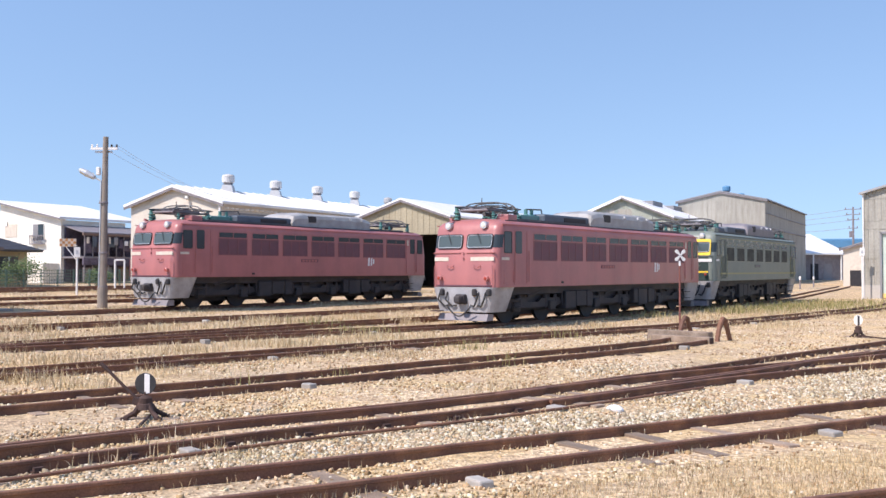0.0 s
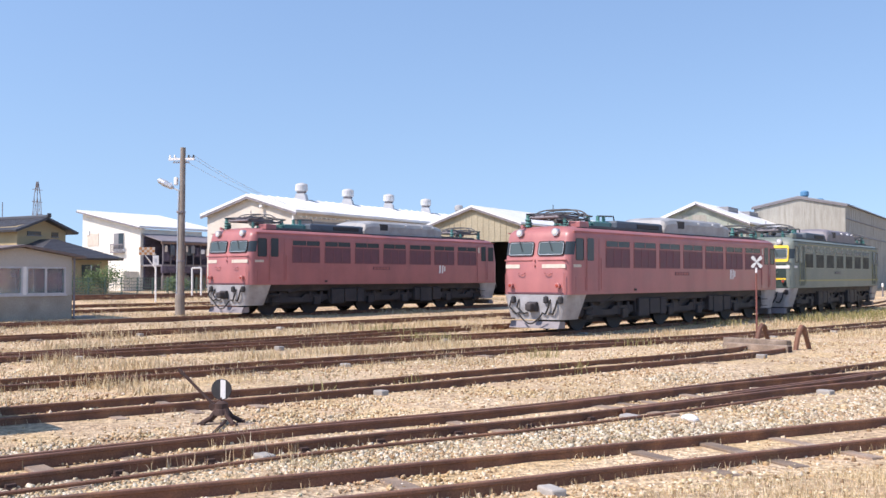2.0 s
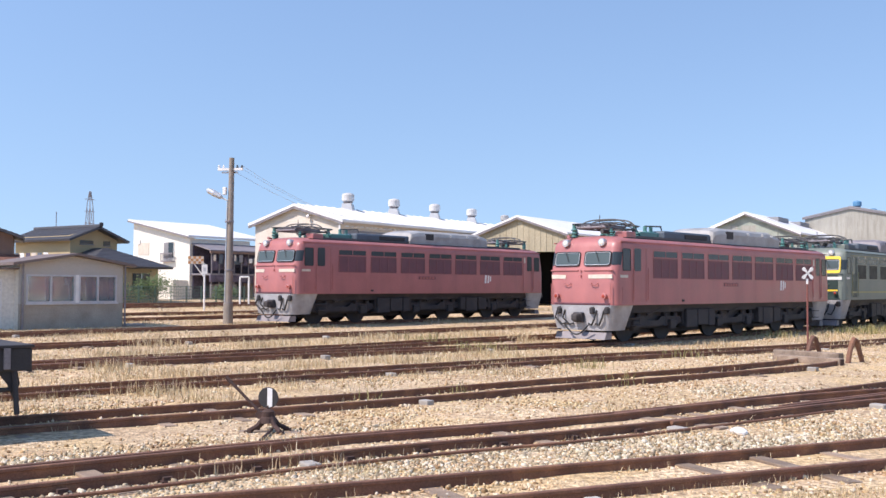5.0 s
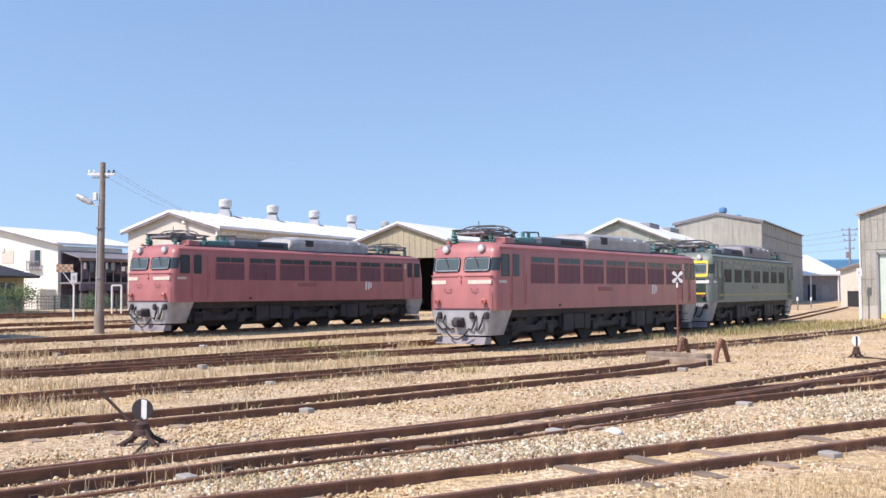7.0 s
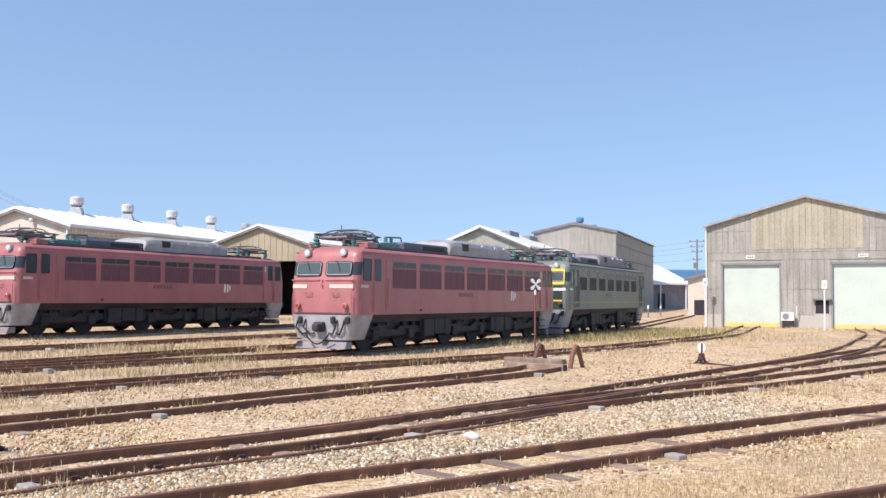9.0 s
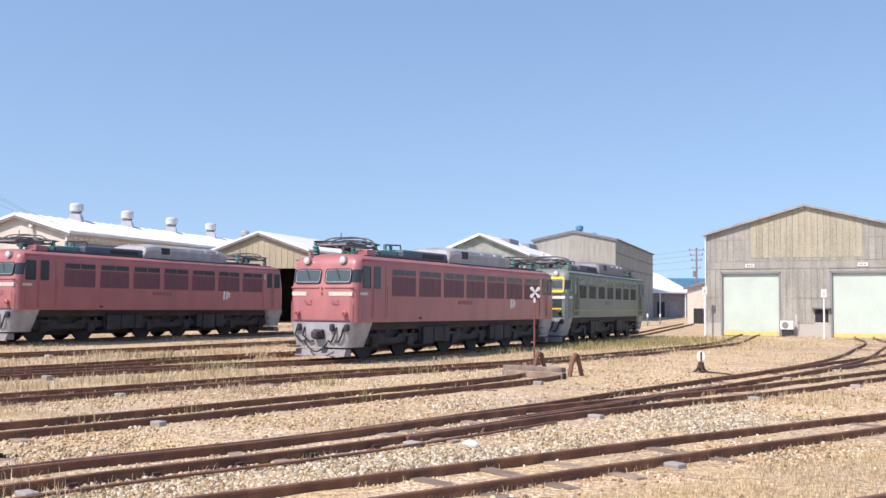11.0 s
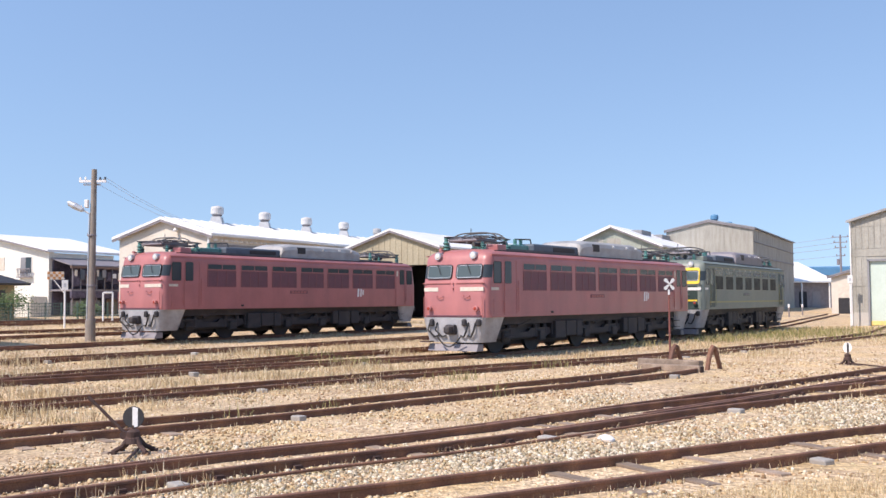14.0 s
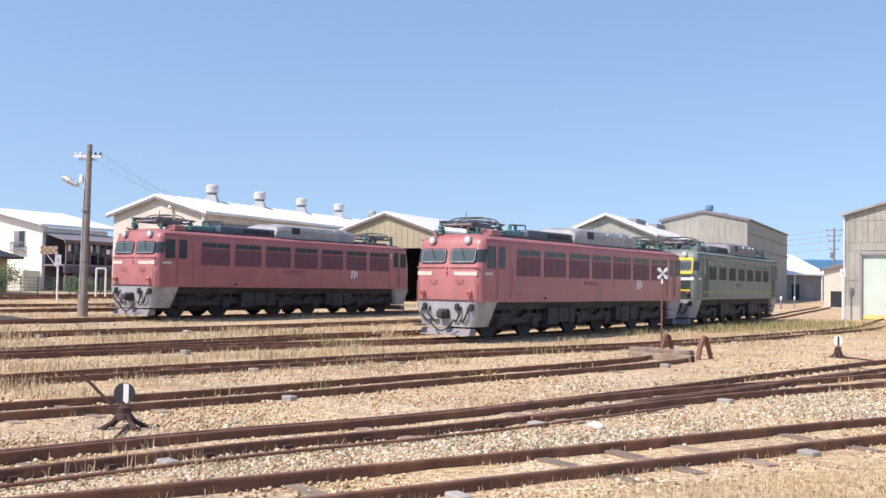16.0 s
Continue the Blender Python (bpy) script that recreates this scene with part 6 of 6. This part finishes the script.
def stones(name, n, lo, hi, power, size, seed, keep, stops, label):
    x, y, r, g = scatter(n, power, lo, hi, seed)
    ok = keep(x, y, g)
    x, y, r = x[ok], y[ok], r[ok]
    k = len(x)
    s = size * g.lognormal(0, 0.35, k).clip(0.5, 2.2) * (1 + (r / 55))
    cube = np.array([(-1, -1, -1), (1, -1, -1), (1, 1, -1), (-1, 1, -1), (-1, -1, 1), (1, -1, 1), (1, 1, 1), (-1, 1, 1)], float)
    v = cube[None] * (0.5 + 0.35 * g.random((k, 8, 3))) * s[:, None, None] * np.stack([g.uniform(0.6, 1.2, k), g.uniform(0.6, 1.2, k), g.uniform(0.4, 0.8, k)], 1)[:, None]
    v[:, 4:, :2] *= 0.65
    a = g.uniform(0, 6.28, k)
    ca, sa = np.cos(a), np.sin(a)
    vx, vy = v[..., 0] * ca[:, None] - v[..., 1] * sa[:, None], v[..., 0] * sa[:, None] + v[..., 1] * ca[:, None]
    z0 = np.array([lift(p, q) for p, q in zip(x, y)])
    tilt = g.normal(0, 0.25, (k, 2))
    vz = v[..., 2] + vx * tilt[:, :1] + vy * tilt[:, 1:] + z0[:, None] + s[:, None] * 0.2
    V = np.stack([vx + x[:, None], vy + y[:, None], vz], -1).reshape(-1, 3)
    q = np.array([(0, 3, 2, 1), (4, 5, 6, 7), (0, 1, 5, 4), (1, 2, 6, 5), (2, 3, 7, 6), (3, 0, 4, 7)])
    F = (q[None] + 8 * np.arange(k)[:, None, None]).reshape(-1, 4)
    emit(name, V, F, island_material(name + "_colours", stops), label, "gravel")


def ballast_zone(x, y, g):
    d = rail_distance(x, y)
    f = field(x, y, 0.28, 2.0) + 0.5 * field(x, y, 0.9, 4.0)
    straw = (y < 0.56 * x + 8.6) & (x > 0.8)
    p = np.clip(0.55 + 1.1 * f, 0.08, 1.0) * np.where(straw, 0.10, 1.0)
    p = np.where((d < 0.45), p * 0.6, p) * np.clip(1.35 - np.hypot(x, y) / 36, 0.22, 1)
    return g.random(len(x)) < p


def grey_zone(x, y, g):
    """The pale grey fresh ballast between the near and the switch track."""
    f = field(x, y, 0.35, 9.0)
    a, c = np.array([(p.x, p.y) for p, _ in LINES["near"]]), np.array([(p.x, p.y) for p, _ in LINES["switch"]])
    ya, yc = np.interp(x, a[:, 0], a[:, 1]), np.interp(x, c[:, 0], c[:, 1])
    mid = (y > ya + 0.95) & (y < yc - 0.85)
    left = (y > yc + 0.9) & (y < yc + 2.4) & (x < -2.5)
    right = (y > ya + 3.0) & (y < yc + 4.0) & (x > 2.5) & (x < 14)
    return ((mid | left | right) & (g.random(len(x)) < np.clip(0.5 + 1.5 * f, 0.05, 1)))


stones("ballast_stones", 190000, 7.0, 42, 1.15, 0.0175, 11, ballast_zone,
       ((0.0, (0.24, 0.15, 0.08)), (0.25, (0.48, 0.325, 0.17)), (0.5, (0.64, 0.47, 0.27)), (0.8, (0.75, 0.60, 0.39)), (1.0, (0.84, 0.75, 0.58))), "loose ochre and cream ballast stones")
stones("fresh_ballast", 130000, 7.0, 22, 1.1, 0.0205, 12, grey_zone,
       ((0.0, (0.26, 0.20, 0.125)), (0.35, (0.47, 0.38, 0.255)), (0.7, (0.64, 0.545, 0.385)), (1.0, (0.82, 0.75, 0.60))), "pale grey fresh ballast stones")


def blades(name, n, lo, hi, power, height, seed, keep, stops, label, lean=0.6, width=0.006, category="dry grass"):
    x, y, r, g = scatter(n, power, lo, hi, seed)
    h = keep(x, y, g)
    ok = h > 0
    x, y, r, h = x[ok], y[ok], r[ok], h[ok]
    k = len(x)
    L = height * h * g.uniform(0.5, 1.3, k)
    a = g.uniform(0, 6.28, k)
    ln = np.abs(g.normal(0, lean, k)).clip(0, 1.45)
    dx, dy, dz = np.cos(a) * np.sin(ln) * L, np.sin(a) * np.sin(ln) * L, np.cos(ln) * L
    b = g.uniform(0, 6.28, k)
    w = width * (1 + r / 12)
    wx, wy = np.cos(b) * w, np.sin(b) * w
    z0 = np.array([lift(p, q) for p, q in zip(x, y)])
    V = np.stack([np.stack([x - wx, y - wy, z0 - 0.01], -1), np.stack([x + wx, y + wy, z0 - 0.01], -1),
                  np.stack([x + dx * 0.55 + wx * 0.7, y + dy * 0.55 + wy * 0.7, z0 + dz * 0.68 + 0.01], -1),
                  np.stack([x + dx * 0.55 - wx * 0.7, y + dy * 0.55 - wy * 0.7, z0 + dz * 0.68 + 0.01], -1),
                  np.stack([x + dx, y + dy, z0 + dz * 0.95 + 0.012], -1)], 1).reshape(-1, 3)
    q = np.array([(0, 1, 2), (0, 2, 3), (3, 2, 4)])
    F = (q[None] + 5 * np.arange(k)[:, None, None]).reshape(-1, 3)
    emit(name, V, F, island_material(name + "_colours", stops), label, category)


STRAW = ((0.0, (0.40, 0.29, 0.15)), (0.4, (0.60, 0.46, 0.27)), (0.75, (0.74, 0.60, 0.38)), (1.0, (0.82, 0.71, 0.51)))


def straw_zone(x, y, g):
    straw = (y < 0.56 * x + 8.7 + 0.6 * field(x, y, 0.6, 7.0)) & (x > 0.6)
    return np.where(straw & (g.random(len(x)) < 0.9), 1.0, 0.0)


def tuft_zone(x, y, g):
    d = rail_distance(x, y)
    f = field(x, y, 0.22, 21.0) + 0.7 * field(x, y, 0.75, 25.0) + 0.5 * field(x, y, 2.6, 31.0)
    far = np.clip((y - 0.95 * x - 21) / 5, 0, 1)
    p = np.clip(f * 1.2 - 0.5 + 0.85 * far, 0, 1)
    p = np.where((x > 9) & (y > 33) & (f > -0.1), np.maximum(p, 0.45), p)
    p = np.where(d < 0.45, p * 0.35, p)
    return np.where(g.random(len(x)) < p, 0.5 + 0.9 * np.clip(f, 0, 1), 0.0)


def rail_fringe(x, y, g):
    d = rail_distance(x, y)
    f = field(x, y, 0.7, 41.0)
    return np.where((np.abs(d - 0.62) < 0.12) & (f > 0.12 - 0.25 * (y < 0.56 * x + 10)) & (g.random(len(x)) < 0.7), 0.8, 0.0)


blades("straw", 190000, 7.0, 18, 1.2, 0.055, 21, straw_zone, STRAW, "flattened dry straw beside the near track", lean=1.15, width=0.002)
blades("dry_grass", 330000, 10.0, 72, 1.0, 0.14, 22, tuft_zone, STRAW, "tufts of dry yellow grass between the tracks", lean=0.6, width=0.0022)
blades("rail_grass", 120000, 7.0, 40, 1.1, 0.10, 23, rail_fringe, STRAW, "dry grass stalks along the rails", lean=0.55, width=0.0018)


def weed_zone(spots):
    def f(x, y, g):
        out = np.zeros(len(x))
        for sx, sy, r in spots:
            d2 = (x - sx) ** 2 + (y - sy) ** 2
            out = np.maximum(out, np.where(g.random(len(x)) < np.exp(-d2 / (r * r)), 1.0, 0.0))
        return out
    return f


WEEDS = ((-1.85, 18.35, 0.16), (1.35, 21.2, 0.3), (-3.3, 16.9, 0.18), (-2.6, 31.5, 0.8), (15.5, 49, 2.2), (20, 54, 3.0), (24, 60, 2.5), (-4.5, 35, 0.8), (9, 42.5, 0.9), (13.2, 46.5, 1.2), (0.6, 25.2, 0.4), (3.5, 29.5, 0.5))
blades("green_weeds", 160000, 13, 66, 1.0, 0.30, 24, weed_zone(WEEDS), ((0.0, (0.20, 0.20, 0.07)), (0.5, (0.34, 0.31, 0.13)), (1.0, (0.50, 0.42, 0.22))), "patches of dull green weeds", lean=0.45, width=0.003, category="weeds")


TUFTS = ((-6.6, 17.2, 0.45), (-7.6, 18.0, 0.5), (-5.9, 17.0, 0.3), (-10.5, 22.5, 0.7), (-8.6, 21.6, 0.6), (-6.2, 24.6, 0.8), (-11.5, 26, 1.0), (-4.5, 26.5, 0.8), (-2.2, 29.6, 0.7), (11.2, 43.5, 0.7), (1.2, 30.2, 0.5),
         (-9.5, 31, 0.9), (-6.5, 36.5, 1.0), (-3.2, 39.5, 0.9), (5.5, 35.2, 0.6), (9.5, 39.6, 0.7), (-1.4, 36.6, 0.6), (-12.8, 30.6, 0.8))
blades("tall_straw", 230000, 15, 48, 1.0, 0.25, 25, weed_zone(TUFTS), STRAW, "taller clumps of dry grass between the tracks", lean=0.5, width=0.0022)
